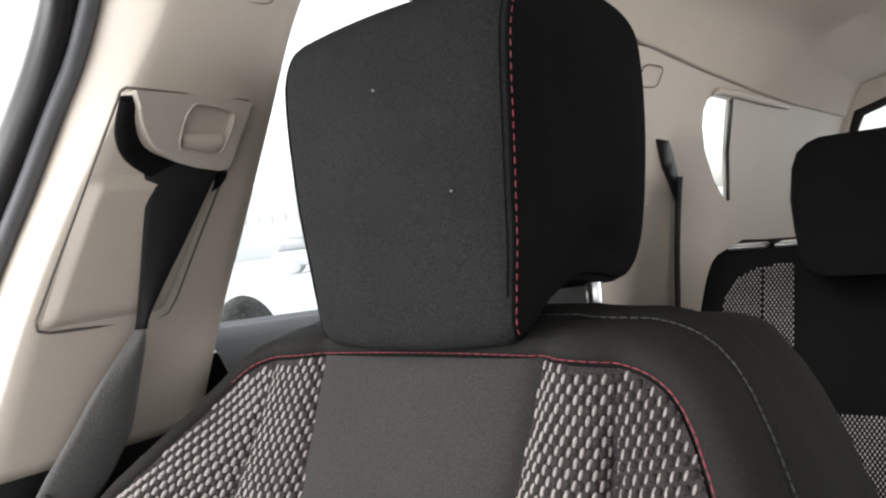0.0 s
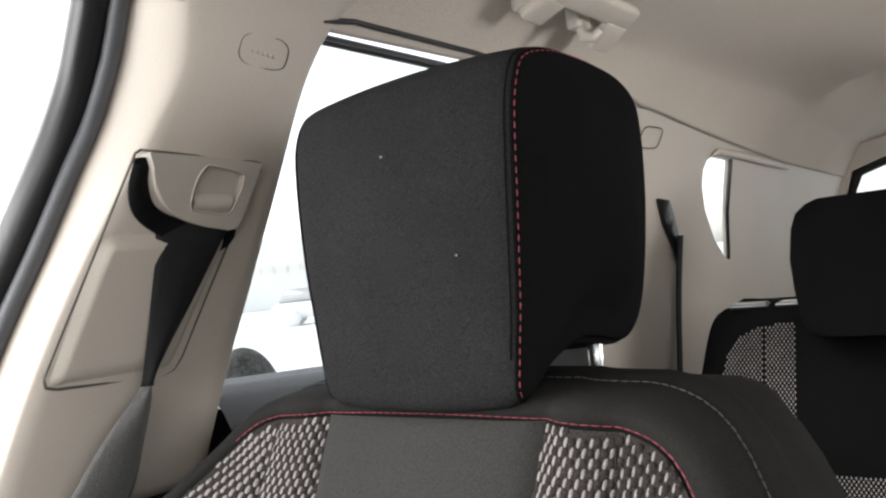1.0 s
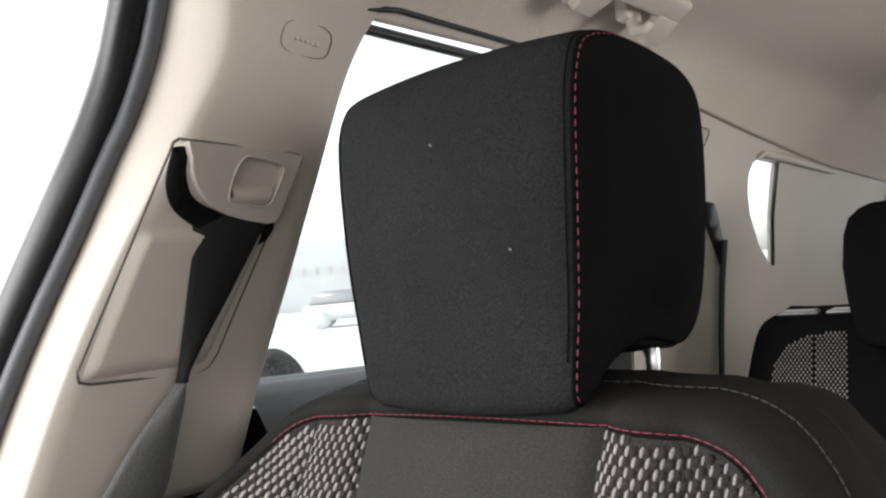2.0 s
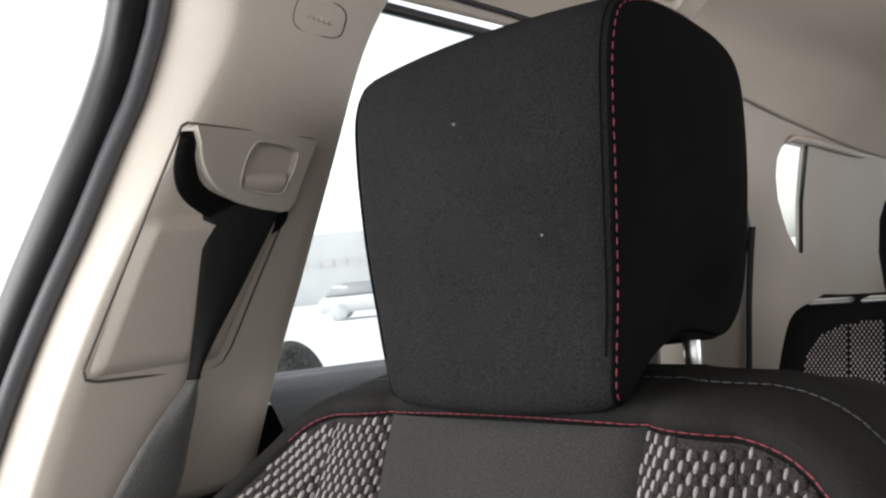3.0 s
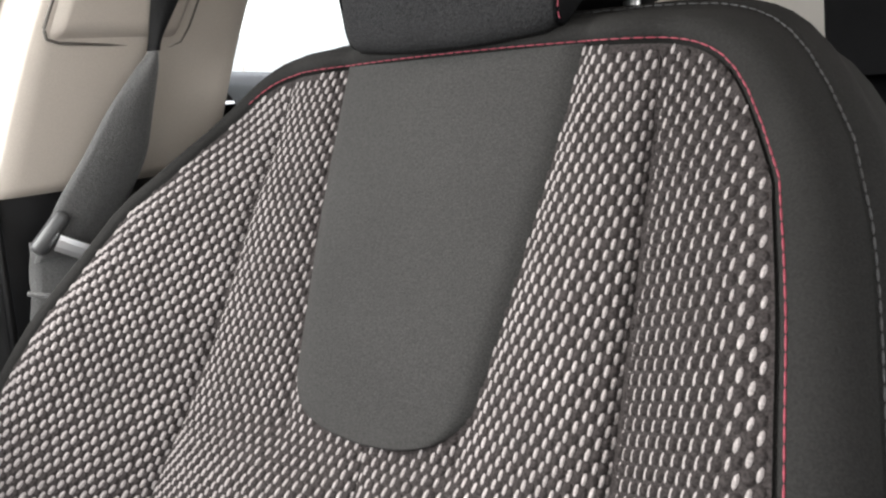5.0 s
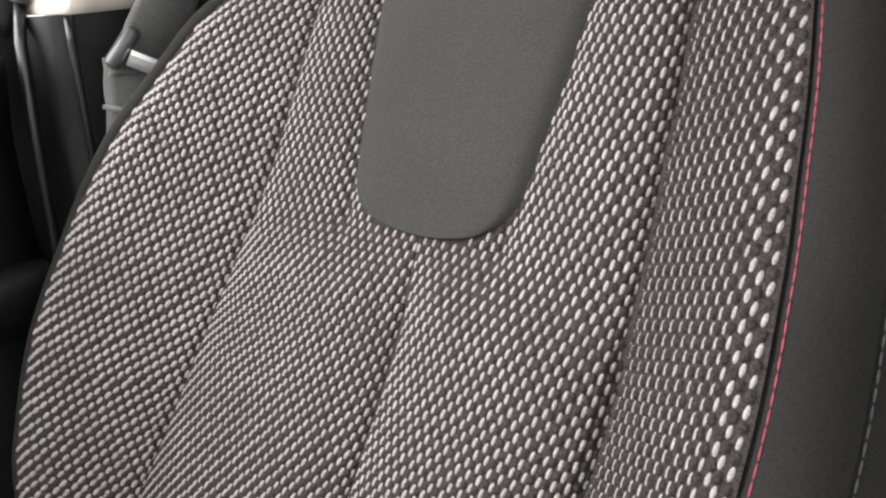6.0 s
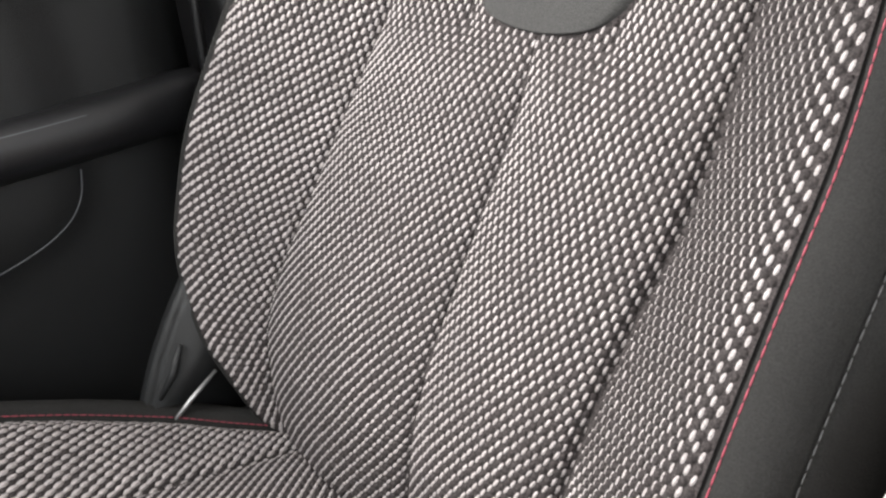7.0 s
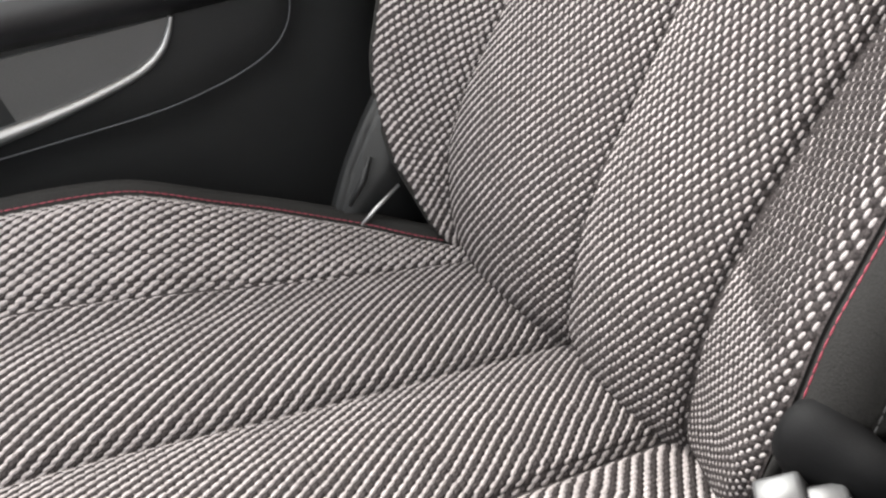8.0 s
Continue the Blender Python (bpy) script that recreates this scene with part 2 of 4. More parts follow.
def smooth_line(points, n=4):
    """A rounded line through (y, z) points."""
    out, m = [], len(points)
    for i in range(m - 1):
        p0, p1, p2, p3 = (Vector(points[min(max(i + k, 0), m - 1)]) for k in (-1, 0, 1, 2))
        for k in range(n):
            t = k / n
            out.append(0.5 * (2 * p1 + (p2 - p0) * t + (2 * p0 - 5 * p1 + 4 * p2 - p3) * t**2 + (3 * p1 - p0 - 3 * p2 + p3) * t**3))
    return out + [Vector(points[-1])]


def rounded(loop):
    """A closed outline with its corners eased."""
    return [tuple(p) for p in smooth_line([*loop, loop[0]])[:-1]]


def smooth_values(values, n=4):
    return [a + (b - a) * k / n for a, b in zip(values, values[1:]) for k in range(n)] + [values[-1]]


def pane(name, outline, off, label):
    ob = part(name, side_sheet([(y, z) for y, z in outline], off=off, thick=0.004), GLASS, smooth=False)
    ob.visible_shadow = False
    return tagged(ob, label, "window", kind="structure")


def build_side_walls():
    # far side of the cabin, out of sight, with its windows
    w = [(-1.15, 0.36), (2.55, 0.36), (2.55, 1.70), (-1.15, 1.70)]
    ob = part("wall_right", side_sheet(w, ([(0.05, 1.28), (0.93, 1.3), (0.9, 1.62), (0.1, 1.64)], [(-0.95, 1.16), (-0.20, 1.22), (-0.13, 1.62), (-0.80, 1.66)]), mirror=True), BEIGE)
    sharp(tagged(ob, "beige trim of the far cabin side", "wall", kind="structure"))
    # rear quarter trim with the small window
    t = [(0.955, 1.05), (2.36, 1.0), (2.40, 1.70), (0.76, 1.70), (0.78, 1.634), (0.83, 1.59), (0.86, 1.45), (0.84, 1.345)]
    ob = part("wall_left_rear", side_sheet(t, (QUARTER,), off=-0.004, thick=0.010), BEIGE)
    sharp(tagged(ob, "beige moulded rear quarter trim around a small window", "trim", kind="structure"))
    # outer skin that closes the sides below the windows
    ob = part("wall_left", side_sheet([(-1.15, 0.36), (2.55, 0.36), (2.55, 1.05), (0.955, 1.05), (0.93, 1.28), (0.05, 1.28), (-0.235, 1.19), (-1.15, 1.10)], off=-0.06, thick=0.03), BLACK)
    sharp(tagged(ob, "dark lower body side behind the door panels", "wall", kind="structure"))
    pane("window_1", REAR_WINDOW, -0.03, "clear rear door window, washed out by daylight")
    pane("window_2", QUARTER, -0.010, "small clear quarter window, washed out by daylight")
    pane("window_3", FRONT_WINDOW, -0.045, "clear front door window, washed out by daylight")


def build_tail():
    """Tailgate with its window, at the cabin's end."""
    y = 2.36
    hole = [(-0.16, 1.10), (0.90, 1.10), (1.0, 1.45), (0.955, 1.575), (0.86, 1.605), (-0.12, 1.605), (-0.215, 1.575), (-0.26, 1.45)]
    rim = [(-0.42, 0.36), (1.16, 0.36), (1.14, 1.0), (1.04, 1.6), (0.93, 1.70), (-0.19, 1.70), (-0.30, 1.6), (-0.40, 1.0)]
    bm = bmesh.new()
    edges = []
    for loop in (rim, hole):
        vs = [bm.verts.new((x, y, z)) for x, z in loop]
        edges += [bm.edges.new((vs[i], vs[(i + 1) % len(vs)])) for i in range(len(vs))]
    bmesh.ops.triangle_fill(bm, use_beauty=True, edges=edges)
    r = bmesh.ops.extrude_face_region(bm, geom=bm.faces[:])
    bmesh.ops.translate(bm, verts=[g for g in r["geom"] if isinstance(g, bmesh.types.BMVert)], vec=(0, 0.05, 0))
    tail = tagged(part("wall_rear", bm, BEIGE, smooth=False), "beige tailgate trim around the rear window", "tailgate", kind="structure")
    inner = [(x * 0.985 + 0.006, y + 0.03, z * 0.985 + 0.02) for x, z in hole]
    part("window_gasket", tube([*inner, inner[0]], 0.02, 8), BLACK, tail, "black rear window gasket")
    bm = bmesh.new()
    bm.faces.new([bm.verts.new((x, y + 0.045, z)) for x, z in hole])
    r = bmesh.ops.extrude_face_region(bm, geom=bm.faces[:])
    bmesh.ops.translate(bm, verts=[g for g in r["geom"] if isinstance(g, bmesh.types.BMVert)], vec=(0, 0.004, 0))
    ob = tagged(part("window_4", bm, GLASS, smooth=False), "clear rear window of the tailgate", "window", kind="structure")
    ob.visible_shadow = False


def build_windscreen():
    """Sloping windscreen between its posts, out of sight ahead of the seats."""
    lo, hi = (-0.36, 1.10), (-0.10, 0.84)
    bm = bmesh.new()
    vs = [bm.verts.new(c) for c in ((lo[0], -1.48, 1.10), (lo[1], -1.48, 1.10), (hi[1], -1.14, 1.64), (hi[0], -1.14, 1.64))]
    bm.faces.new(vs)
    r = bmesh.ops.extrude_face_region(bm, geom=bm.faces[:])
    bmesh.ops.translate(bm, verts=[g for g in r["geom"] if isinstance(g, bmesh.types.BMVert)], vec=(0, -0.005, 0.002))
    ob = tagged(part("window_5", bm, GLASS, smooth=False), "clear sloping windscreen", "window", kind="structure")
    ob.visible_shadow = False
    for x0, x1 in ((lo[0], hi[0]), (lo[1], hi[1])):
        part("windscreen_post", tube([(x0, -1.48, 1.10), (x1, -1.14, 1.65)], 0.03, 10), BEIGE, ob, "beige windscreen post")


def build_b_pillar():
    """The trim of the pillar between the doors: a turned front face, a broad inner face and a rolled rear edge."""
    pillar = thing("pillar_trim", (-0.33, -0.03, 1.22), "beige plastic centre pillar trim with a recessed belt panel", "pillar trim", kind="structure")
    front = spline([1.20, 1.266, 1.35, 1.407, 1.459, 1.521, 1.582, 1.624, 1.70], [-0.174, -0.157, -0.131, -0.110, -0.089, -0.067, -0.047, -0.042, -0.052])
    crease = spline([1.20, 1.35, 1.45, 1.546, 1.614, 1.652, 1.70], [-0.164, -0.120, -0.081, -0.034, -0.012, -0.022, -0.04])
    rear = spline([1.20, 1.266, 1.338, 1.416, 1.537, 1.615, 1.652, 1.70], [0.047, 0.059, 0.073, 0.091, 0.112, 0.121, 0.130, 0.16])
    rows = []
    for i in range(49):
        z = 1.222 + i * (1.690 - 1.222) / 48
        f, c, r, x = front(z), crease(z), rear(z), side_x(z)
        bulge = lambda s: 0.006 * math.sin(math.pi * s)
        row = [(x - 0.075, f + 0.012, z), (x - 0.06, f - 0.004, z)]
        for k in range(9):
            s = k / 8
            row.append((x - 0.052 * (1 - s) ** 1.5, f + (c - f) * s, z))
        for k in range(1, 13):
            s = k / 12
            row.append((x + bulge(s), c + (r - c) * s, z))
        row += [(x - 0.006, r + 0.005, z), (x - 0.03, r + 0.004, z), (x - 0.06, r - 0.004, z)]
        rows.append(row)
    ob = part("upper_trim", grid(rows), BEIGE, pillar)
    ob.modifiers.new("thickness", "SOLIDIFY").thickness = 0.003
    rows = []
    for i in range(21):
        z = 0.40 + i * (1.222 - 0.40) / 20
        x, f, r = side_x(z) - 0.004, lerp(z, [0.4, 1.05, 1.222], [-0.17, -0.175, -0.176]), lerp(z, [0.4, 1.222], [0.03, 0.05])
        rows.append([(x - 0.08, f + 0.01, z), (x - 0.05, f - 0.002, z), (x - 0.012, f + 0.008, z), (x, f + 0.03, z), (x, r - 0.02, z), (x - 0.02, r, z), (x - 0.07, r, z)])
    part("lower_trim", grid(rows), BLACK, pillar, "black lower pillar trim")
    part("rubber_seal", tube([on_side(front(z) - 0.012, z, -0.056) for z in np.linspace(1.235, 1.70, 24)], 0.0085, 10), RUBBER, pillar, "dark grey rubber door seal")
    low = [(-0.420, -0.205, 0.62), (-0.413, -0.203, 0.8), (-0.407, -0.200, 1.0), (-0.404, -0.195, 1.1), (-0.402, -0.187, 1.2), on_side(front(1.235) - 0.012, 1.235, -0.056)]
    part("lower_rubber_seal", tube(low, 0.0055, 10), GLOSS_BLACK, pillar, "black rubber door seal")
    low = [(-0.392, -0.168, 0.62), (-0.384, -0.166, 0.8), (-0.376, -0.164, 1.0), (-0.370, -0.16, 1.1), (-0.364, -0.158, 1.2), (-0.363, -0.157, 1.221)]
    part("lower_seal_lip", tube(low, 0.004, 10), GLOSS_BLACK, pillar, "glossy edge of the lower pillar trim")

    # rim of the recessed belt panel: a fine groove line and a panel set in it
    rim = [(-0.047, 1.537), (0.076, 1.531), (0.081, 1.5295), (0.083, 1.525), (0.050, 1.44), (0.016, 1.353), (0.008, 1.341), (-0.003, 1.337), (-0.104, 1.342), (-0.114, 1.345), (-0.116, 1.353), (-0.084, 1.44), (-0.054, 1.527), (-0.052, 1.534)]
    line = []
    for a, b in zip(rim, rim[1:] + rim[:1]):
        line += [on_side(a[0] + (b[0] - a[0]) * s / 6, a[1] + (b[1] - a[1]) * s / 6, 0.0075) for s in range(6)]
    part("panel_rim", tube([*line, line[0]], 0.0013, 6), TRIM_GAP, pillar, "fine dark gap round the belt panel")
    rows = []
    for i in range(25):
        t = i / 24
        z = 1.343 + t * (1.468 - 1.343)
        y0, y1 = lerp(z, [1.346, 1.44, 1.468], [-0.112, -0.081, -0.070]), lerp(z, [1.346, 1.44, 1.468], [0.004, 0.046, 0.056])
        row = []
        for k in range(31):
            s = k / 30
            rise = 0.0085 * step(0, 0.07, s) * step(1.0, 0.93, s) * step(0, 0.07, t) * step(1.0, 0.90, t)
            row.append(on_side(y0 + (y1 - y0) * s, z, rise + 0.001 + 0.006 * math.sin(math.pi * (lerp(y0 + (y1 - y0) * s, [-0.1, 0.1], [0.1, 0.9])))))
        rows.append(row)
    part("belt_panel", grid(rows), BEIGE, pillar, "beige inset belt panel")
    # airbag cap
    cap = []
    for k in range(28):
        a = k * math.tau / 28
        c, s = math.cos(a), math.sin(a)
        cap.append((0.0605 + 0.028 * math.copysign(abs(c) ** 0.6, c), 1.6245 - 0.1 * 0.02 * c + 0.0125 * math.copysign(abs(s) ** 0.6, s)))
    line = [on_side(y, z, 0.0088) for y, z in cap]
    part("cap_outline", tube([*line, line[0]], 0.0006, 6), TRIM_GAP, pillar, "thin oval groove of a trim cap")
    bars = thing("embossed_mark", tuple(on_side(0.06, 1.625)), "faint embossed marking on the trim cap", "marking")
    for k in range(5):
        p = on_side(0.048 + k * 0.006, 1.6255 - k * 0.0006, 0.009)
        part("bar", box((p.x - 0.001, p.y - 0.0016, p.z - 0.003), (p.x + 0.001, p.y + 0.0016, p.z + 0.003)), BEIGE_DARK, bars, smooth=False)
    return pillar


def build_belt():
    """Front seat belt: guide on the pillar, webbing, sliding tongue."""
    belt = thing("seat_belt", tuple(on_side(-0.02, 1.47)), "black woven front seat belt hanging from the pillar guide", "seat belt")
    # dark mouth of the guide
    mouth = [(-0.052, 1.530), (-0.040, 1.529), (-0.038, 1.509), (-0.028, 1.490), (0.0, 1.478), (0.03, 1.470), (0.060, 1.469), (0.052, 1.452), (0.02, 1.446), (-0.022, 1.466), (-0.046, 1.482), (-0.055, 1.503)]
    part("guide_mouth", side_sheet(rounded(mouth), off=0.0105, thick=0.003, dz=0.01), MATT_BLACK, belt, "black opening behind the belt guide")
    cover = [(-0.044, 1.5335), (0.02, 1.5315), (0.070, 1.5285), (0.0755, 1.523), (0.066, 1.495), (0.056, 1.469), (0.03, 1.4705), (0.003, 1.477), (-0.020, 1.489), (-0.033, 1.505), (-0.038, 1.520)]
    hole = [(0.002, 1.492), (0.005, 1.510), (0.011, 1.521), (0.020, 1.5245), (0.052, 1.520), (0.0575, 1.513), (0.052, 1.494), (0.043, 1.482), (0.012, 1.485), (0.004, 1.487)]
    guide = part("guide_cover", side_sheet(rounded(cover), (rounded(hole),), off=0.018, thick=0.015, dz=0.008), BEIGE_DARK, belt, "beige height adjuster cover")
    sharp(guide)
    lip = [on_side(y, z, 0.0165) for y, z in smooth_line(cover[5:])]
    part("cover_lip", tube(lip, 0.0012, 8), BEIGE_DARK, belt, "rounded edge of the cover")
    part("button_well", side_sheet(rounded(hole), off=0.0035, thick=0.001, dz=0.008), BEIGE_DARK, belt, "shaded well of the adjuster button")
    ring = [on_side(y, z, 0.0178) for y, z in rounded(hole)]
    part("button_rim", tube([*ring, ring[0]], 0.0012, 6), BEIGE_DARK, belt)
    rows = []
    for i in range(9):
        t = i / 8
        z = 1.4835 + t * 0.0175
        rows.append([on_side(lerp(z, [1.484, 1.50], [0.006, 0.006]) + (0.046 + 0.004 * t - 0.006) * k / 10, z + 0.0022 * (0.5 - abs(k / 10 - 0.5)) * (1 - t) * -2, 0.0095 + 0.0085 * math.sin(math.pi * (0.12 + 0.80 * t))) for k in range(11)])
    part("button", grid(rows), BEIGE, belt, "beige adjuster push button")
    # webbing: two runs, folded over edgewise where they meet
    keys = [(1.494, -0.024, 0.058, -0.004), (1.475, -0.024, 0.052, 0.003), (1.452, -0.025, 0.037, 0.012), (1.40, -0.028, 0.008, 0.017), (1.36, -0.031, -0.016, 0.021), (1.335, -0.035, -0.029, 0.026),
            (1.318, -0.050, -0.031, 0.030), (1.29, -0.073, -0.036, 0.032), (1.25, -0.098, -0.042, 0.032), (1.215, -0.121, -0.057, 0.031), (1.19, -0.133, -0.073, 0.029), (1.165, -0.141, -0.091, 0.025)]
    zs = [k[0] for k in keys][::-1]
    lo, hi, off = (spline(zs, [k[i] for k in keys][::-1]) for i in (1, 2, 3))
    rows = []
    for i in range(60):
        z = 1.494 - i * (1.494 - 1.165) / 59
        rows.append([on_side(lo(z) + (hi(z) - lo(z)) * k / 8, z + 0.0, off(z) + 0.004 * math.sin(k / 8 * math.pi) + 0.006 * (k / 8)) for k in range(9)])
    # lower run takes the paler colour: window light painted into the cloth
    for cut, mat in ((rows[:30], WEBBING), (rows[29:], LIT_WEBBING)):
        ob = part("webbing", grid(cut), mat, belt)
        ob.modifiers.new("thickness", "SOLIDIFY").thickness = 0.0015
    rows = []
    for i in range(12):
        s = i / 11
        a, b = Vector((-0.356, -0.138, 1.182)).lerp(Vector((-0.36, -0.155, 1.06)), s), Vector((-0.340, -0.078, 1.160)).lerp(Vector((-0.345, -0.100, 1.04)), s)
        rows.append([a.lerp(b, k / 6) + Vector((0.002 * math.sin(i * 1.9), 0, 0)) for k in range(7)])
    ob = part("lower_webbing", grid(rows), LIT_WEBBING, belt, "black webbing with sewn folds, lightened as lit")
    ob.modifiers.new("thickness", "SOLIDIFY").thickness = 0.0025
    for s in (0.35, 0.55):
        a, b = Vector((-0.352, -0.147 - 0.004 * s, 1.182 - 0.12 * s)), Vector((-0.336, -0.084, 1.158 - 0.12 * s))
        part("sewn_fold", tube([a, b], 0.0022, 6), LIT_WEBBING, belt)
    # tongue
    head = box((-0.011, -0.007, -0.021), (0.011, 0.007, 0.021), 0.005)
    bmesh.ops.transform(head, matrix=Matrix.Translation((-0.336, -0.127, 1.190)) @ Euler((radians(-42), 0, radians(-25))).to_matrix().to_4x4(), verts=head.verts)
    part("tongue_head", head, GREY_TRIM, belt, "dark plastic head of the belt tongue")
    a, b = Vector((-0.325, -0.128, 1.182)), Vector((-0.302, -0.074, 1.148))
    d, up = (b - a).normalized(), Vector((0.25, 0.25, 0.93)).normalized()
    side = d.cross(up).normalized()
    up = side.cross(d)
    rows = [[p + side * u * 0.0015 + up * v * 0.0072 for u, v in ((-1, -1), (1, -1), (1.4, -0.4), (1.4, 0.4), (1, 1), (-1, 1))] for p in (a, a.lerp(b, 0.7), b + d * 0.03)]
    part("tongue_plate", cap_ends(grid(rows, True)), CHROME, belt, "bright chromed tongue plate", smooth=False)
    return belt


def build_rear_belt():
    belt = thing("rear_seat_belt", tuple(on_side(1.05, 1.45)), "dark rear seat belt running down the rear pillar", "seat belt")
    slot = [(1.027, 1.497), (1.075, 1.494), (1.115, 1.466), (1.153, 1.433), (1.199, 1.381), (1.191, 1.373), (1.128, 1.418), (1.084, 1.446)]
    part("belt_slot", side_sheet(slot, off=0.004, thick=0.006, dz=0.02), BLACK, belt, "black belt outlet slot")
    rows = []
    for i in range(20):
        s = i / 19
        z = 1.425 - 0.33 * s
        y = 1.157 + 0.135 * s
        rows.append([on_side(y + (k - 1.5) * 0.009, z, 0.008) for k in range(4)])
    ob = part("webbing", grid(rows), WEBBING, belt)
    ob.modifiers.new("thickness", "SOLIDIFY").thickness = 0.002


def build_door():
    """Front door panel with armrest, pocket and window frame."""
    door = thing("door_1", (-0.40, -0.6, 0.40), "closed front door with black textured inner panel and armrest", "door", kind="structure")
    rows = []
    for i in range(41):
        y = -1.15 + i * (0.945 / 40)
        row = []
        for j in range(31):
            z = 0.42 + j * (1.19 - 0.42) / 30
            x = side_x(z) - 0.012
            seam = lerp(y, [-0.70, -0.52, -0.44, -0.394, -0.365, -0.35], [0.845, 0.846, 0.858, 0.874, 0.90, 0.935])
            if y < -0.35:
                x += 0.010 * step(seam - 0.004, seam + 0.004, z)
            x -= 0.03 * step(0.60, 0.45, z)
            x += 0.012 * step(1.10, 1.19, z)
            x -= 0.035 * step(0.90, 1.0, (y + 1.15) / 0.945) ** 3
            row.append((x, y, z))
        rows.append(row)
    ob = part("inner_panel", grid(rows), DOOR_BLACK, door)
    ob.modifiers.new("thickness", "SOLIDIFY").thickness = -0.004
    # armrest ledge
    prof = [(-0.03, 0.940), (0.012, 0.945), (0.030, 0.956), (0.036, 0.968), (0.034, 0.984), (0.027, 0.994), (0.010, 0.998), (-0.03, 1.000)]
    rows = []
    for i in range(30):
        y = -1.12 + i * (0.905 / 29)
        fade = step(-0.20, -0.32, y) if y > -0.32 else 1.0
        rise = 0.012 * step(-0.35, -0.9, y)
        rows.append([(side_x(z) - 0.004 + dx * (0.25 + 0.75 * fade), y, z + rise + (0.005 if z > 0.95 else 0)) for dx, z in prof])
    part("armrest", cap_ends(grid(rows)), BLACK, door, "black padded armrest ledge")
    # lighter strip along the ledge, drawn as its highlight from the window
    line = [on_side(-1.12 + i * (0.90 / 29), 0.994 + 0.012 * step(-0.35, -0.9, -1.12 + i * (0.90 / 29)), 0.024 if i < 26 else 0.024 - 0.007 * (i - 25)) for i in range(30)]
    part("armrest_highlight", tube(line, 0.0022, 6), RUBBER, door, "grey strip for the window highlight on the armrest edge")
    # door pocket with silver lip
    lip = [(-0.487, 0.944), (-0.492, 0.932), (-0.503, 0.915), (-0.52, 0.902), (-0.545, 0.892), (-0.60, 0.880), (-0.66, 0.872), (-0.72, 0.868), (-0.80, 0.866)]
    wid = [0.003, 0.0032, 0.004, 0.005, 0.0055, 0.006, 0.008, 0.010, 0.010]
    part("pocket_lip", tube([on_side(y, z, 0.004) for y, z in smooth_line(lip)], smooth_values(wid), 8), SATIN_DULL, door, "silver lip of the door pocket")
    face = [(-0.490, 0.943), (-0.495, 0.931), (-0.506, 0.913), (-0.523, 0.900), (-0.55, 0.889), (-0.60, 0.878), (-0.66, 0.870), (-0.672, 0.943)]
    part("pocket_face", side_sheet(face, off=0.0015, thick=0.004), GREY_RECESS, door, "grey satin pocket face", smooth=False)
    seam = [(-0.71, 0.845), (-0.60, 0.845), (-0.52, 0.8465), (-0.46, 0.855), (-0.42, 0.865), (-0.394, 0.876), (-0.375, 0.89), (-0.362, 0.91), (-0.356, 0.935)]
    # joint drawn lighter than the panel: the highlight on its edge is painted
    part("panel_seam", tube([on_side(y, z, -0.0018) for y, z in smooth_line(seam)], 0.0010, 6), RUBBER, door, "fine joint line of the panel, its highlight in the grey")
    # front window frame
    edge = [(-0.205, 1.205), (-0.178, 1.30), (-0.150, 1.40), (-0.114, 1.50), (-0.090, 1.575), (-0.083, 1.63), (-0.095, 1.69), (-0.15, 1.712), (-0.80, 1.712)]
    part("window_frame", tube([on_side(y + 0.014, z, -0.078) for y, z in smooth_line(edge)], 0.017, 16), GLOSS_BLACK, door, "gloss black door window frame")
    part("window_ledge", tube([on_side(y, 1.175 - 0.05 * step(-0.3, -1.1, y), -0.03) for y in np.linspace(-1.1, -0.23, 12)], 0.022, 10), BLACK, door, "black door waist ledge")


def build_rear_door():
    door = thing("door_2", (-0.40, 0.5, 0.40), "closed rear door with a black inner panel and pale sill", "door", kind="structure")
    rows = []
    for i in range(25):
        y = 0.075 + i * (0.945 - 0.075) / 24
        sill = lerp(y, [0.04, 0.3, 0.62, 0.95], [1.318, 1.303, 1.318, 1.365])
        row = [(side_x(z) - 0.01, y, z) for z in np.linspace(0.42, sill - 0.09, 14)]
        x = side_x(sill - 0.04)
        row += [(x + 0.012, y, sill - 0.078), (x + 0.017, y, sill - 0.062), (x + 0.014, y, sill - 0.048), (x + 0.004, y, sill - 0.032), (x - 0.010, y, sill - 0.017), (x - 0.026, y, sill - 0.006), (x - 0.042, y, sill), (x - 0.058, y, sill - 0.002), (x - 0.062, y, sill - 0.03)]
        rows.append(row)
    part("inner_panel", grid(rows), LEATHERETTE, door)
    frame = [(0.045, 1.315), (0.06, 1.38), (0.085, 1.5), (0.105, 1.60), (0.125, 1.645), (0.15, 1.655), (0.36, 1.652), (0.77, 1.636), (0.82, 1.59), (0.85, 1.45), (0.83, 1.345)]
    part("window_frame", tube([on_side(y, z, -0.03) for y, z in frame], 0.006, 8), BLACK, door, "black window frame and seal")
    part("roof_seal", tube([on_side(y, z, 0.002) for y, z in ((0.12, 1.659), (0.16, 1.6635), (0.36, 1.661), (0.62, 1.653), (0.78, 1.647))], 0.003, 8), BLACK, door, "black rubber seal under the headliner")


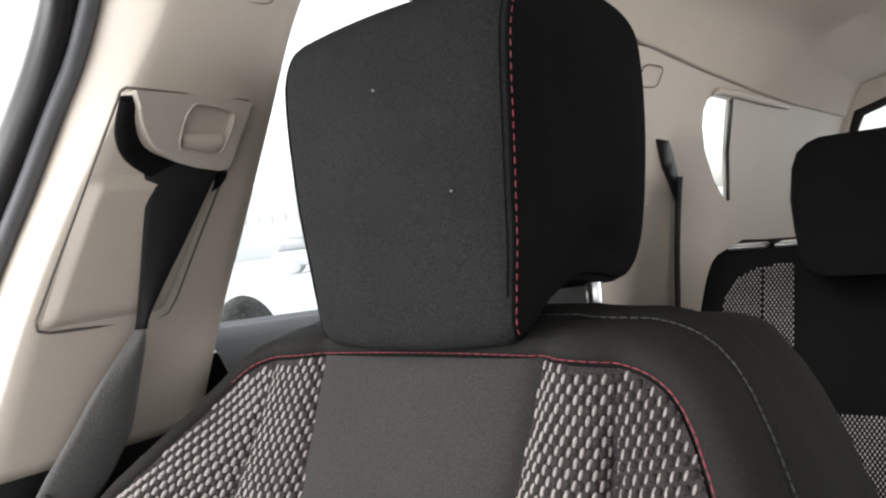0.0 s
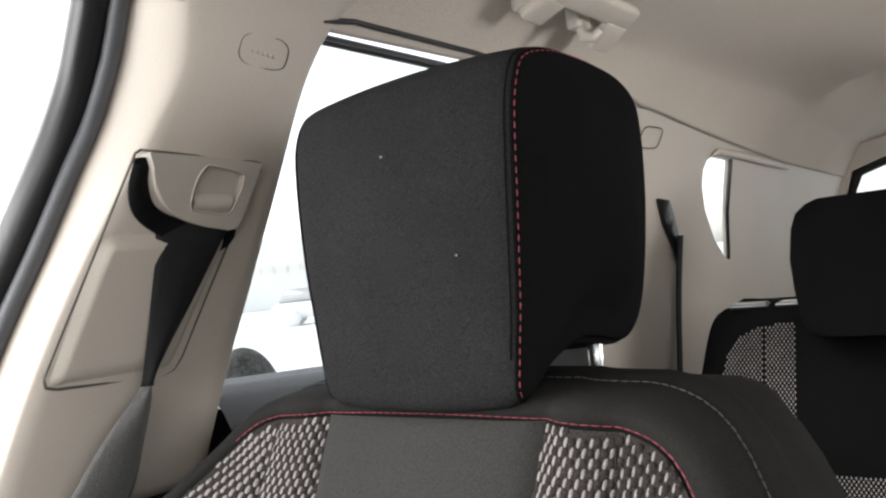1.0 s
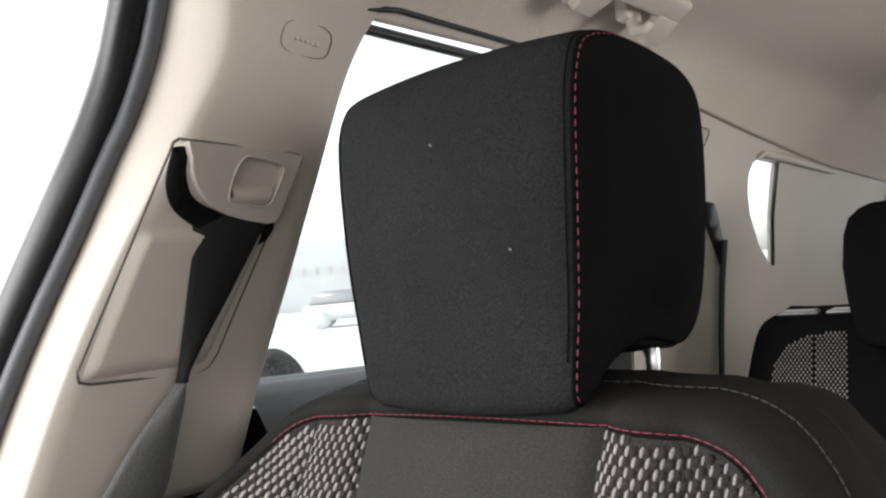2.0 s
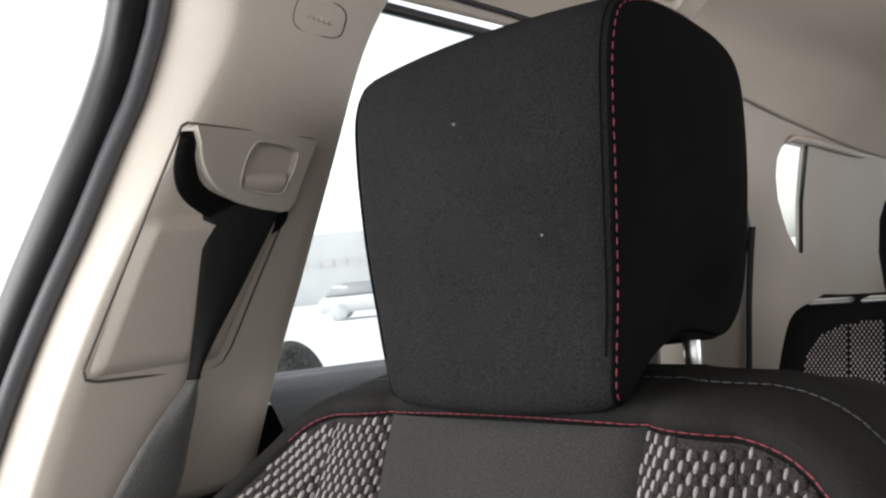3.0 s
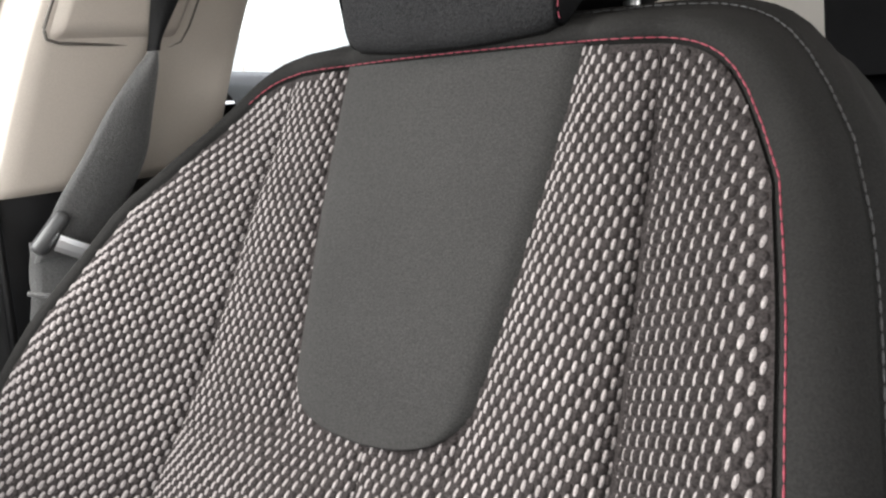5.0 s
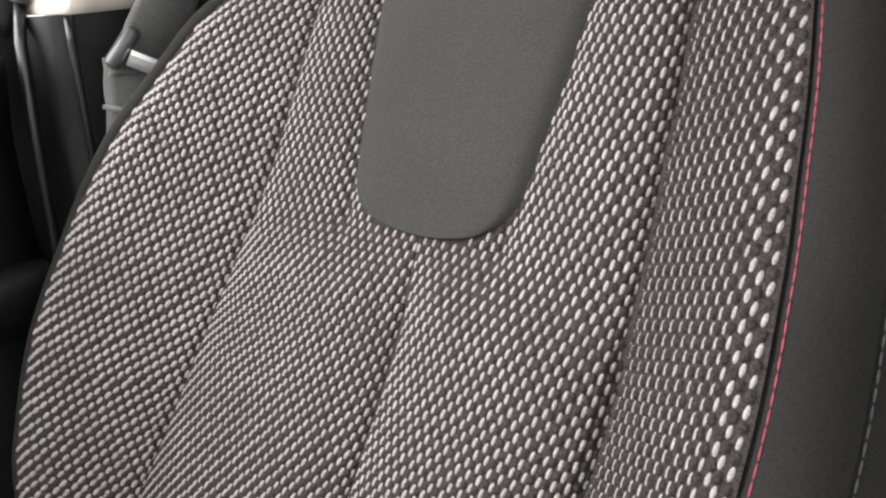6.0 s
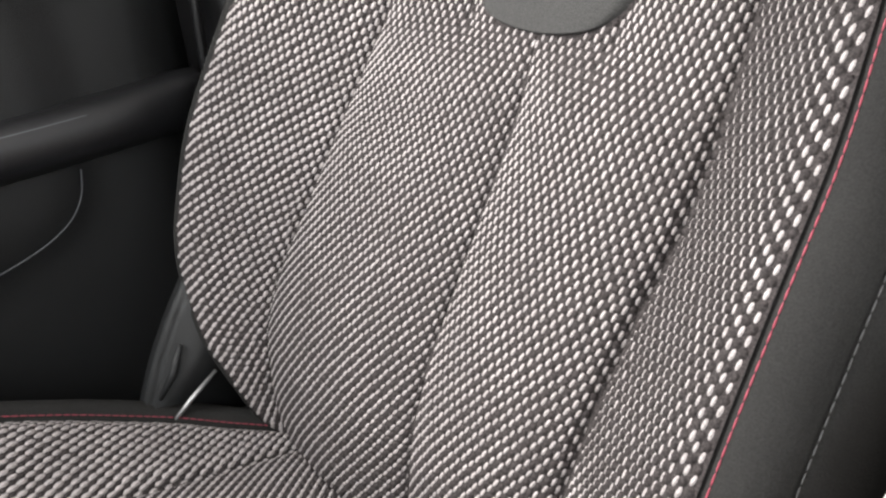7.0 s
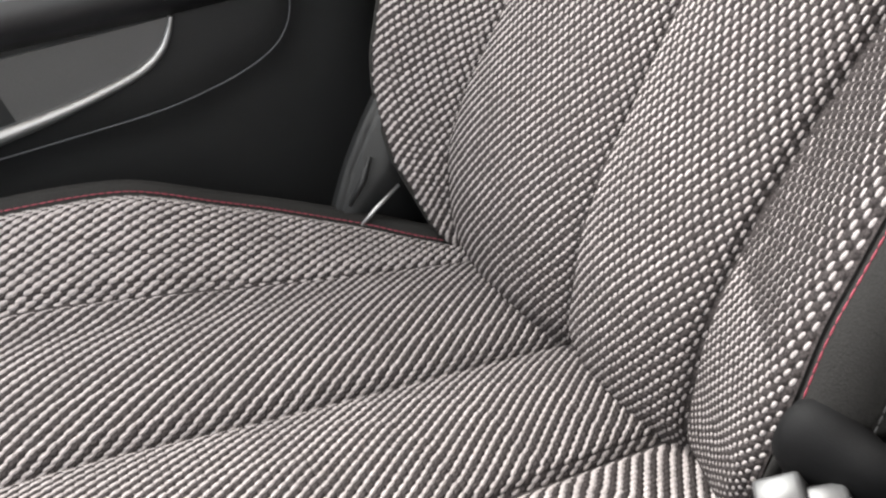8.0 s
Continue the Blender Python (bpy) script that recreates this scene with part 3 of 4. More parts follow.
def build_grab_handle():
    h = thing("grab_handle", (-0.10, 0.5, 1.70), "beige folded grab handle with a coat hook on the headliner", "grab handle")
    def slab(name, quad, thick, bevel, mat=BEIGE, label=""):
        """A flat rounded piece from four corners, with thickness towards the headliner."""
        bm = bmesh.new()
        q = [Vector(c) for c in quad]
        n = (q[1] - q[0]).cross(q[2] - q[0]).normalized()
        n = n if n.z > 0 else -n
        lo = [bm.verts.new(c) for c in q]
        hi = [bm.verts.new(c + n * thick) for c in q]
        bm.faces.new(lo), bm.faces.new(hi[::-1])
        for k in range(4):
            bm.faces.new((lo[k], hi[k], hi[(k + 1) % 4], lo[(k + 1) % 4]))
        bmesh.ops.recalc_face_normals(bm, faces=bm.faces)
        bmesh.ops.bevel(bm, geom=bm.edges, offset=bevel, segments=3, affect="EDGES", profile=0.5)
        part(name, bm, mat, h, label)

    slab("bar", [(-0.064, 0.350, 1.688), (-0.064, 0.546, 1.684), (-0.034, 0.540, 1.698), (-0.034, 0.354, 1.702)], 0.016, 0.006)
    slab("leg", [(-0.058, 0.496, 1.687), (-0.058, 0.546, 1.687), (-0.094, 0.552, 1.665), (-0.094, 0.506, 1.662)], 0.014, 0.004)
    slab("leg", [(-0.058, 0.396, 1.690), (-0.058, 0.350, 1.690), (-0.094, 0.350, 1.676), (-0.094, 0.390, 1.674)], 0.014, 0.004)
    for y in (0.372, 0.528):
        part("mount", box((-0.112, y - 0.015, 1.690), (-0.086, y + 0.015, 1.735), 0.006), BEIGE_DARK, h, "hinge block of the handle")
    hook = part("coat_hook", box((-0.098, 0.455, 1.683), (-0.080, 0.490, 1.725), 0.004), BEIGE_DARK, h, "small beige coat hook")
    part("hook_tip", tube([(-0.086, 0.470, 1.690), (-0.082, 0.470, 1.672), (-0.070, 0.472, 1.668), (-0.062, 0.474, 1.676)], [0.007, 0.0075, 0.007, 0.005], 10), BEIGE, hook)


TRIM_GAP = material("trim_gap", (0.10, 0.09, 0.08), 0.8, wear=0.1)
LEATHERETTE = material("black_leatherette", (0.05, 0.05, 0.051), 0.32, fine=0.1, bump=0.5, bump_scale=900, wear=0.1, wear_scale=10, voronoi=True)
SATIN_DULL = material("dull_silver", (0.28, 0.28, 0.28), 0.45, metal=0.85, wear=0.08)
GREY_RECESS = material("grey_satin_plastic", (0.06, 0.06, 0.06), 0.4, fine=0.08, bump=0.2, bump_scale=1500, wear=0.08, wear_scale=7)
build_ground()
build_roof()
build_floor()
build_side_walls()
build_tail()
build_windscreen()
build_b_pillar()
build_belt()
build_rear_belt()
build_door()
build_rear_door()
build_grab_handle()

# ---- front seat ----
back_y = spline([0.6, 0.67, 0.72, 0.785, 0.83, 0.93, 1.055, 1.09, 1.2, 1.3, 1.34], [-0.2635, -0.2794, -0.2957, -0.2849, -0.2652, -0.2017, -0.1204, -0.1003, -0.0437, 0.008, 0.0279])
back_right = spline([0.6, 0.66, 0.7, 0.75, 0.8, 0.86, 0.9, 1.0, 1.06, 1.12, 1.155, 1.2, 1.24, 1.27, 1.32], [0.2155, 0.2354, 0.2482, 0.2625, 0.2763, 0.2803, 0.2775, 0.2744, 0.273, 0.2669, 0.2597, 0.2487, 0.2360, 0.2255, 0.214])
back_left = spline([0.6, 0.66, 0.7, 0.75, 0.8, 0.86, 0.9, 1.0, 1.06, 1.12, 1.155, 1.2, 1.235, 1.32], [0.1622, 0.1744, 0.1856, 0.2016, 0.2338, 0.2704, 0.2862, 0.3035, 0.3048, 0.2888, 0.2713, 0.2505, 0.2273, 0.212])
bolster_left = spline([0.6, 0.66, 0.72, 0.8, 0.9, 1.0, 1.1, 1.2, 1.24, 1.27, 1.31], [0.0116, 0.0149, 0.0299, 0.0658, 0.1046, 0.1191, 0.1107, 0.0746, 0.0388, 0.0132, 0.0])
bolster_right = spline([0.6, 0.66, 0.72, 0.8, 0.9, 1.0, 1.1, 1.2, 1.24, 1.27, 1.31], [0.0121, 0.0195, 0.0389, 0.0745, 0.1047, 0.1058, 0.0975, 0.0689, 0.0487, 0.0286, 0.0078])
fold_right = spline([0.6, 0.68, 0.76, 0.84, 0.92, 1.0, 1.07, 1.13, 1.2, 1.32], [0.1684, 0.1707, 0.1726, 0.1691, 0.1709, 0.1787, 0.1752, 0.1701, 0.164, 0.1507])
fold_left = spline([0.6, 0.68, 0.76, 0.84, 0.92, 1.0, 1.07, 1.13, 1.2, 1.32], [0.1384, 0.16, 0.1825, 0.195, 0.1876, 0.1776, 0.1699, 0.164, 0.1619, 0.1572])
mid_fold = spline([0.6, 0.68, 0.76, 0.84, 0.92, 1.0, 1.07, 1.13, 1.2, 1.32], [0.0206, 0.0246, 0.0254, 0.0178, 0.0134, 0.0126, 0.0043, 0.0043, 0.0063, 0.0088])


def fold_x(z, x=1.0):
    return fold_right(z) if x >= 0 else fold_left(z)


def back_w(z, x=1.0):
    return back_right(z) if x >= 0 else back_left(z)


def bulge_y(x, z):
    """How far the side bolster stands forward: steep past the flute seam, rolling over towards its edge."""
    f, a, w = fold_x(z, x), abs(x), back_w(z, x)
    s = min(max((a - f) / max(w - f, 0.02), 0.0), 1.1)
    roll = s - 0.65 * max(0.0, s - 0.68) ** 2 / 0.64
    return (bolster_right if x >= 0 else bolster_left)(z) * (0.10 * step(0.08, f, a) + 0.90 * roll)


panel_w = spline([1.06, 1.09, 1.2, 1.32], [0.0706, 0.0761, 0.0926, 0.1044])
Z_LOW = 0.615


def back_front(x, z):
    """The backrest's face: hollow in the middle, bolsters at the sides, sewn flutes between."""
    w, f = back_w(z, x), fold_x(z, x)
    a = abs(x)
    y = back_y(z) - bulge_y(x, z)
    m, low = mid_fold(z), step(1.075, 1.03, z)
    p = panel_w(z)
    y += 0.0050 * step(1.285, 1.25, z) * math.exp(-((a - f) / 0.0045) ** 2) + low * 0.0030 * math.exp(-((x - m) / 0.004) ** 2)
    share = (x - m) / (f - m) if x > m else (m - x) / (f + m)
    strip = min(max((a - p) / (f - p), 0.0), 1.0)
    y -= low * 0.019 * math.sin(math.pi * min(max(share, 0.0), 1.0)) ** 0.65 + (1 - low) * 0.006 * math.sin(math.pi * strip) ** 0.8
    if z > 1.05:
        y += 0.003 * math.exp(-((a - p) / 0.007) ** 2) * (1 - low)
    return y + 0.006 * step(0.94 * w, 1.01 * w, a) * step(1.25, 1.17, z)


def top_z(u):
    return 1.302 - 0.062 * abs(u) ** 12 - 0.006 * abs(u) ** 2


def back_point(u, v):
    z = Z_LOW + v * (top_z(u) - Z_LOW)
    x = u * back_w(z, u)
    return Vector((x, back_front(x, z), z))


def surface_normal(f, x, b, face):
    """Normal of a height field: y over (x, z) for the back, z over (x, y) for the cushion."""
    e = 0.002
    dx, db = (f(x + e, b) - f(x - e, b)) / (2 * e), (f(x, b + e) - f(x, b - e)) / (2 * e)
    n = Vector((dx, -1, db)) if face == "back" else Vector((-dx, -db, 1))
    return n.normalized()


PITCH, ROW = 0.0086, 0.0060  # steps of the weave across and along the cloth


def yarn_bumps(name, spots, parent, long=0.0037, wide=0.00165, high=0.0005, mat=None, label="pale raised yarns of the woven cloth"):
    """Raised light yarns of the weave: spots are (place, normal, along)."""
    verts, faces = [], []
    n8 = 8
    ring = [(math.cos(k * math.tau / n8), math.sin(k * math.tau / n8)) for k in range(n8)]
    for p, n, along in spots:
        side = along.cross(n).normalized()
        al = n.cross(side)
        s, turn = random.uniform(0.93, 1.07), random.uniform(-0.06, 0.06)
        al, side = al + side * turn, side - al * turn
        o = len(verts)
        for scale, h in ((1.0, -0.0002), (0.80, high * 0.72)):
            for c, d in ring:
                verts.append(p + al * (c * long * scale * s) + side * (d * wide * scale * s) + n * h)
        verts.append(p + n * high * 1.05)
        for k in range(n8):
            j = (k + 1) % n8
            faces += [(o + k, o + j, o + n8 + j, o + n8 + k), (o + n8 + k, o + n8 + j, o + 2 * n8)]
    return pydata(name, verts, faces, mat or YARN, parent, label, kind="stuff")


def cloth_row(f, b, left, right, start, pitch, offset):
    """Places along x at even steps of cloth length on the height field f at b, counted from start."""
    out = []
    for way, end in ((1, right), (-1, left)):
        x, s, k = start, 0.0, (offset if way > 0 else 1 - offset)
        last = f(x, b)
        while (x - end) * way < 0:
            x += way * 0.0012
            now = f(x, b)
            s += math.hypot(0.0012, now - last)
            last = now
            if s >= k * pitch:
                out.append(x)
                k += 1
    return out


def stitches(name, line, mat, parent, length=0.0066, gap=0.0006, radius=0.0005, lift=None, label=""):
    """A row of separate thread stitches along a line of points."""
    pts = [Vector(p) for p in line]
    cum = [0.0]
    for a, b in zip(pts, pts[1:]):
        cum.append(cum[-1] + (b - a).length)
    xs, ys, zs = ([p[k] for p in pts] for k in range(3))
    at = lambda d: Vector((lerp(d, cum, xs), lerp(d, cum, ys), lerp(d, cum, zs)))
    bm = bmesh.new()
    d = 0.0
    while d + length < cum[-1]:
        ps = [at(d + length * s) for s in (0, 0.2, 0.5, 0.8, 1)]
        sub = tube(ps, [radius * 0.4, radius, radius * 1.15, radius, radius * 0.4], 6)
        me = bpy.data.meshes.new("tmp")
        sub.to_mesh(me)
        sub.free()
        bm.from_mesh(me)
        bpy.data.meshes.remove(me)
        d += length + gap
    return part(name, bm, mat, parent, label, kind="stuff")


def build_front_seat():
    seat = thing("front_seat", (0.0, -0.3, 0.36), "black cloth front seat with white-flecked weave and red stitching", "car seat")
    # --- backrest face
    rows = []
    for j in range(91):
        rows.append([back_point(-1 + 2 * i / 120, j / 90) for i in range(121)])
    part("backrest_cloth", grid(rows), GROUND_CLOTH, seat, "dark woven backrest cloth in sewn flutes")
    # --- border round the face, rolled over to the seat's side
    edge = [back_point(-1, j / 50) for j in range(51)] + [back_point(-1 + 2 * i / 60, 1) for i in range(1, 60)] + [back_point(1, 1 - j / 50) for j in range(51)]
    n = len(edge)
    outs = []
    for i in range(n):
        d = edge[min(i + 2, n - 1)] - edge[max(i - 2, 0)]
        o = Vector((-d.z, 0, d.x)).normalized()
        outs.append(o)
    ring = [(-0.0015, 0.0025), (0.0012, 0.0022), (0.003, 0.0004), (0.007, -0.001), (0.014, -0.0015), (0.022, 0.0005), (0.030, 0.006), (0.0358, 0.0135), (0.0352, 0.0165), (0.0392, 0.0190), (0.0435, 0.030), (0.047, 0.048), (0.052, 0.075), (0.054, 0.108), (0.046, 0.140), (0.008, 0.158)]
    rows = []
    for a, b in ring:
        row = []
        for i in range(n):
            up = max(outs[i].z, 0)
            k = 1 - 0.42 * up - 0.5 * step(0.03, 0.09, b) * min(1.0, up * 1.35)
            if edge[i].x < 0:
                k *= 1 - 0.5 * (1 - up) * step(0.004, 0.012, a)
            if edge[i].x > 0:
                k *= 1 - 0.72 * step(0.86, 0.80, edge[i].z)
            row.append(edge[i] + outs[i] * a * k + Vector((0, b * (1 + lerp(b, [0.003, 0.012, 0.02, 0.06], [0.25, 1.9, 1.9, 0.25]) * up), 0)))
        rows.append(row)
    part("border", grid(rows), BORDER_KNIT, seat, "plain black cloth border of the backrest")
    back = []
    for j in range(21):
        z = Z_LOW + 0.02 + j / 20 * (1.25 - Z_LOW - 0.02)
        w = back_right(z) * (0.98 - 0.4 * step(1.12, 1.25, z))
        back.append([(x * w, back_y(z) + 0.135 - 0.02 * abs(x) ** 4, z) for x in np.linspace(-1, 1, 17)])
    part("back_shell", grid(back), BLACK, seat, "black rear shell of the backrest")
    line = []
    for i in range(n):
        sunk = 0.009 * step(1.285, 1.235, edge[i].z) if edge[i].x < 0 else 0.0
        line.append(edge[i] + outs[i] * 0.0048 * (1 - 0.3 * max(outs[i].z, 0)) + Vector((0, sunk - 0.0006, 0)))
    stitches("red_stitching", [p for i, p in enumerate(line) if not (edge[i].x > 0 and edge[i].z < 0.835)], RED, seat, label="red seam stitching")
    line = [edge[i] + outs[i] * (0.0368 * (1 - 0.42 * max(outs[i].z, 0)) + 0.0005) + Vector((0, 0.0160 * (1 + 1.9 * max(outs[i].z, 0)), 0)) for i in range(n)]
    stitches("side_stitching", line, GREY_THREAD, seat, length=0.006, gap=0.001, radius=0.0005, label="grey side seam stitching")
    # --- centre panel, rounded at its lower end
    z_end, corner = 1.079, 0.026

    def panel_half(z):
        """Half width of the centre panel at a height, 0 below its end."""
        w = panel_w(z)
        if z < z_end:
            return 0.0
        if z < z_end + corner:
            t = 1 - (z - z_end) / corner
            w -= corner * (1 - math.sqrt(max(1 - t * t, 0.0)))
        return w

    rows = []
    for j in range(61):
        z = z_end + (1.303 - z_end) * (j / 60) ** 1.6
        w = panel_half(z + 1e-5)
        sag = 0.008 * step(1.15, z_end, z)
        row = []
        for i in range(25):
            u = -1 + i / 12
            x, zz = u * w, z - sag * (1 - u * u)
            lift = 0.0045 * (1 - abs(u) ** 8) * step(0, 0.05, j / 60)
            row.append((x, back_y(zz) - bulge_y(x, zz) - 0.0005 - lift + (0.004 if i in (0, 24) or j == 0 else 0), zz))
        rows.append(row)
    part("centre_panel", grid(rows), PANEL, seat, "plain charcoal centre panel of the backrest")
    # --- weave
    panels = {k: ([], []) for k in ("outer", "flute", "inner", "roll")}  # light and dark yarns of each panel
    r, z = -30, Z_LOW - 0.16
    while z < 1.35:
        lean_out = lerp(z, [0.72, 0.92, 1.08, 1.27], [0.25, 0.5, 0.55, 0.26])
        zc = max(z, Z_LOW)
        fl, fr, m = -fold_left(zc), fold_right(zc), mid_fold(zc)
        lean_mid, edge_x = lerp(z, [0.95, 1.06], [-0.15, 0.0]), back_right(zc) * 0.994
        zones = ((-0.33, fl, fl, -lean_out, "outer"), (fl, m, m, lean_mid, "flute"), (m, fr, fr, 0.0, "flute"), (fr - 0.02, 0.30, edge_x, lean_out, "inner"))
        for a, b, start, lean, panel in zones:
            def face(x, z0, start=start, lean=lean):
                """The cloth along a weft row, which may climb across its panel."""
                return back_front(x, z0 + lean * (x - start))

            for shade, shift in ((0, 0.0), (1, 0.5)):
                for x in cloth_row(face, z, a, b, start, PITCH, (0.25 + shift + (0.5 if r % 2 else 0)) % 1.0):
                    zz = z + lean * (x - start)
                    f = fold_x(zz, x)
                    if zz < Z_LOW + 0.012 or zz > 1.304 or (panel != "flute") != (abs(x) > f):
                        continue
                    u = abs(x) / back_w(zz, x)
                    if u > 0.998 or zz > top_z(u) - 0.002:
                        continue
                    if abs(x) < panel_half(zz + 0.008 * (1 - min(abs(x) / 0.07, 1.0) ** 2)) - 0.0012:
                        continue
                    nrm = surface_normal(back_front, x, zz, "back")
                    slope = (back_front(x, zz + 0.003) - back_front(x, zz - 0.003)) / 0.006
                    kind = panel
                    if panel == "inner" and ((x - f) / (back_right(zz) - f) > 0.84 or zz < 0.86):
                        kind = "roll"
                    tilt = {"outer": lerp(zz, [0.92, 1.07], [0.85, 0.28]), "flute": lerp(zz, [0.78, 1.02], [0.70, 0.18] if x < m else [0.50, 0.14])}.get(panel, lerp(zz, [0.78, 0.95], [0.6, 0.10]))
                    panels[kind][shade].append((Vector((x, back_front(x, zz), zz)), nrm, Vector((tilt, slope, 1.0))))
        slope = (back_y(zc + 0.005) - back_y(zc - 0.005)) / 0.01
        z += ROW / math.sqrt(1 + slope * slope)
        r += 1
    sizes = {"outer": (0.0040, 0.0020, 0.0008, 0.0009), "flute": (0.0036, 0.0014, 0.0007, 0.0011), "inner": (0.0033, 0.0011, 0.0005, 0.0020), "roll": (0.0034, 0.0014, 0.0007, 0.0012)}
    for kind, (light, dark) in panels.items():
        long, wide, high, ridge = sizes[kind]
        yarn_bumps("backrest_weave", light, seat, long, wide, high)
        yarn_bumps("backrest_dark_yarn", dark, seat, 0.0033, 0.0027, ridge, GROUND_CLOTH, "dark yarns of the woven cloth")
    for s in (-1, 1):
        line = [(s * fold_x(z, s), back_front(s * fold_x(z, s), z) - 0.0008, z) for z in np.linspace(0.63, top_z(0.7) - 0.004, 60)]
        part("flute_seam", tube(line, 0.0007, 6), GROUND_CLOTH, seat)
    line = [(mid_fold(z), back_front(mid_fold(z), z) - 0.0008, z) for z in np.linspace(0.63, 1.056, 40)]
    part("flute_seam", tube(line, 0.0007, 6), GROUND_CLOTH, seat)
    build_cushion(seat)
    return seat


cush_mid = spline([-0.86, -0.80, -0.742, -0.551, -0.40, -0.27, -0.20], [0.770, 0.788, 0.782, 0.736, 0.700, 0.668, 0.650])
cush_rise = spline([-0.86, -0.78, -0.70, -0.60, -0.51, -0.40, -0.30, -0.20], [0.050, 0.066, 0.072, 0.080, 0.058, 0.028, 0.008, 0.0])
cush_left = spline([-0.86, -0.80, -0.60, -0.48, -0.40, -0.33, -0.27, -0.20], [0.245, 0.258, 0.262, 0.255, 0.238, 0.205, 0.175, 0.16])
cush_right = spline([-0.86, -0.80, -0.60, -0.48, -0.40, -0.33, -0.27, -0.20], [0.245, 0.258, 0.262, 0.260, 0.256, 0.250, 0.245, 0.24])


def cush_w(y, x=-1.0):
    return cush_right(y) if x >= 0 else cush_left(y)


cush_fold = spline([-0.86, -0.72, -0.49, -0.287, -0.2], [0.172, 0.170, 0.160, 0.150, 0.15])


def cushion_top(x, y):
    w, f, a = cush_w(y, x), cush_fold(y), abs(x)
    z = cush_mid(y) + 0.012 * step(0.0, 0.16, a) + cush_rise(y) * step(0.12, w, a)
    for c in (0.0, f):
        z -= 0.0080 * math.exp(-((a - c) / 0.007) ** 2)
    z += 0.017 * math.sin(math.pi * min(a / f, 1.0)) ** 0.65
    return z - 0.010 * step(0.90 * w, 1.02 * w, a)


def build_cushion(seat):
    y0, y1 = -0.83, -0.22
    rows = []
    for j in range(71):
        y = y0 + (y1 - y0) * j / 70
        rows.append([Vector((u * cush_w(y, u), y, cushion_top(u * cush_w(y, u), y))) for u in np.linspace(-1, 1, 101)])
    part("cushion_cloth", grid(rows), GROUND_CLOTH, seat, "dark woven seat cushion cloth in sewn flutes")
    edge = [r[0] for r in rows[::-1]] + [p for p in rows[0][1:-1]] + [r[-1] for r in rows]
    n, outs = len(edge), []
    for i in range(n):
        d = edge[min(i + 1, n - 1)] - edge[max(i - 1, 0)]
        outs.append(Vector((d.y, -d.x, 0)).normalized())
    if outs[10].x > 0:
        outs = [-o for o in outs]
    ring = [(-0.001, -0.003), (0.003, -0.006), (0.008, -0.001), (0.016, 0.005), (0.026, 0.006), (0.036, 0.001), (0.043, -0.012), (0.046, -0.04), (0.042, -0.10), (0.03, -0.17)]
    part("cushion_border", grid([[edge[i] + outs[i] * a + Vector((0, 0, b)) for i in range(n)] for a, b in ring]), BORDER_KNIT, seat, "plain black cloth border of the cushion")
    line = [edge[i] + outs[i] * 0.009 + Vector((0, 0, 0.0005)) for i in range(n)]
    stitches("cushion_red_stitching", line, RED, seat, label="red cushion stitching")
    light, bolster_light, dark = [], [], []
    y, r = y0 - 0.05, 0
    while y < y1:
        f = cush_fold(y)
        for a, b, start, lean in ((-0.28, -f, -f, -0.4), (-f, 0.0, 0.0, 0.0), (0.0, f, f, 0.0), (f, 0.28, f, 0.4)):
            def top(x, y_at, start=start, lean=lean):
                return cushion_top(x, y_at + lean * (x - start))

            for spots, shift in ((bolster_light if lean else light, 0.0), (dark, 0.5)):
                for x in cloth_row(top, y, a, b, start, 0.0096, (0.25 + shift + (0.5 if r % 2 else 0)) % 1.0):
                    yy = y + lean * (x - start)
                    if y0 + 0.01 < yy < y1 and abs(x) < cush_w(yy, x) * 0.985:
                        slope = (cushion_top(x, yy + 0.003) - cushion_top(x, yy - 0.003)) / 0.006
                        spots.append((Vector((x, yy, cushion_top(x, yy))), surface_normal(cushion_top, x, yy, "cushion"), Vector((-0.56 if lean else -0.72, 1.0, slope))))
        slope = (cush_mid(y + 0.005) - cush_mid(y - 0.005)) / 0.01
        y += 0.0066 / math.sqrt(1 + slope * slope)
        r += 1
    yarn_bumps("cushion_weave", bolster_light, seat, 0.0054, 0.0025, 0.0011)
    yarn_bumps("cushion_weave", light, seat, 0.0052, 0.0018, 0.0009)
    yarn_bumps("cushion_dark_yarn", dark, seat, 0.0036, 0.0024, 0.0010, GROUND_CLOTH, "dark yarns of the woven cloth")
    part("seat_base", box((-0.22, -0.80, 0.40), (0.22, -0.20, 0.66), 0.02), BLACK, seat, "black seat base under the cushion")
    for s in (-1, 1):
        part("seat_rail", box((s * 0.2 - 0.02, -0.78, 0.36), (s * 0.2 + 0.02, -0.15, 0.41), 0.004), SATIN, seat, "metal seat rail", smooth=False)
    # recliner covers
    rows = []
    for x, r in ((0.281, 0.5), (0.284, 0.80), (0.290, 0.97), (0.300, 1.0), (0.310, 0.88), (0.322, 0.70), (0.345, 0.62)):
        rows.append([(x, -0.335 + 0.2 * (x - 0.276) + 0.020 * r * math.cos(k * math.tau / 24), 0.836 + 0.027 * r * math.sin(k * math.tau / 24)) for k in range(24)])
    part("recliner_cover", cap_ends(grid(rows, True)), MATT_BLACK, seat, "black recliner hinge cover")
    part("hinge_foot", box((0.284, -0.345, 0.60), (0.330, -0.24, 0.825), 0.012, 3), MATT_BLACK, seat, "black hinge foot under the recliner cover")
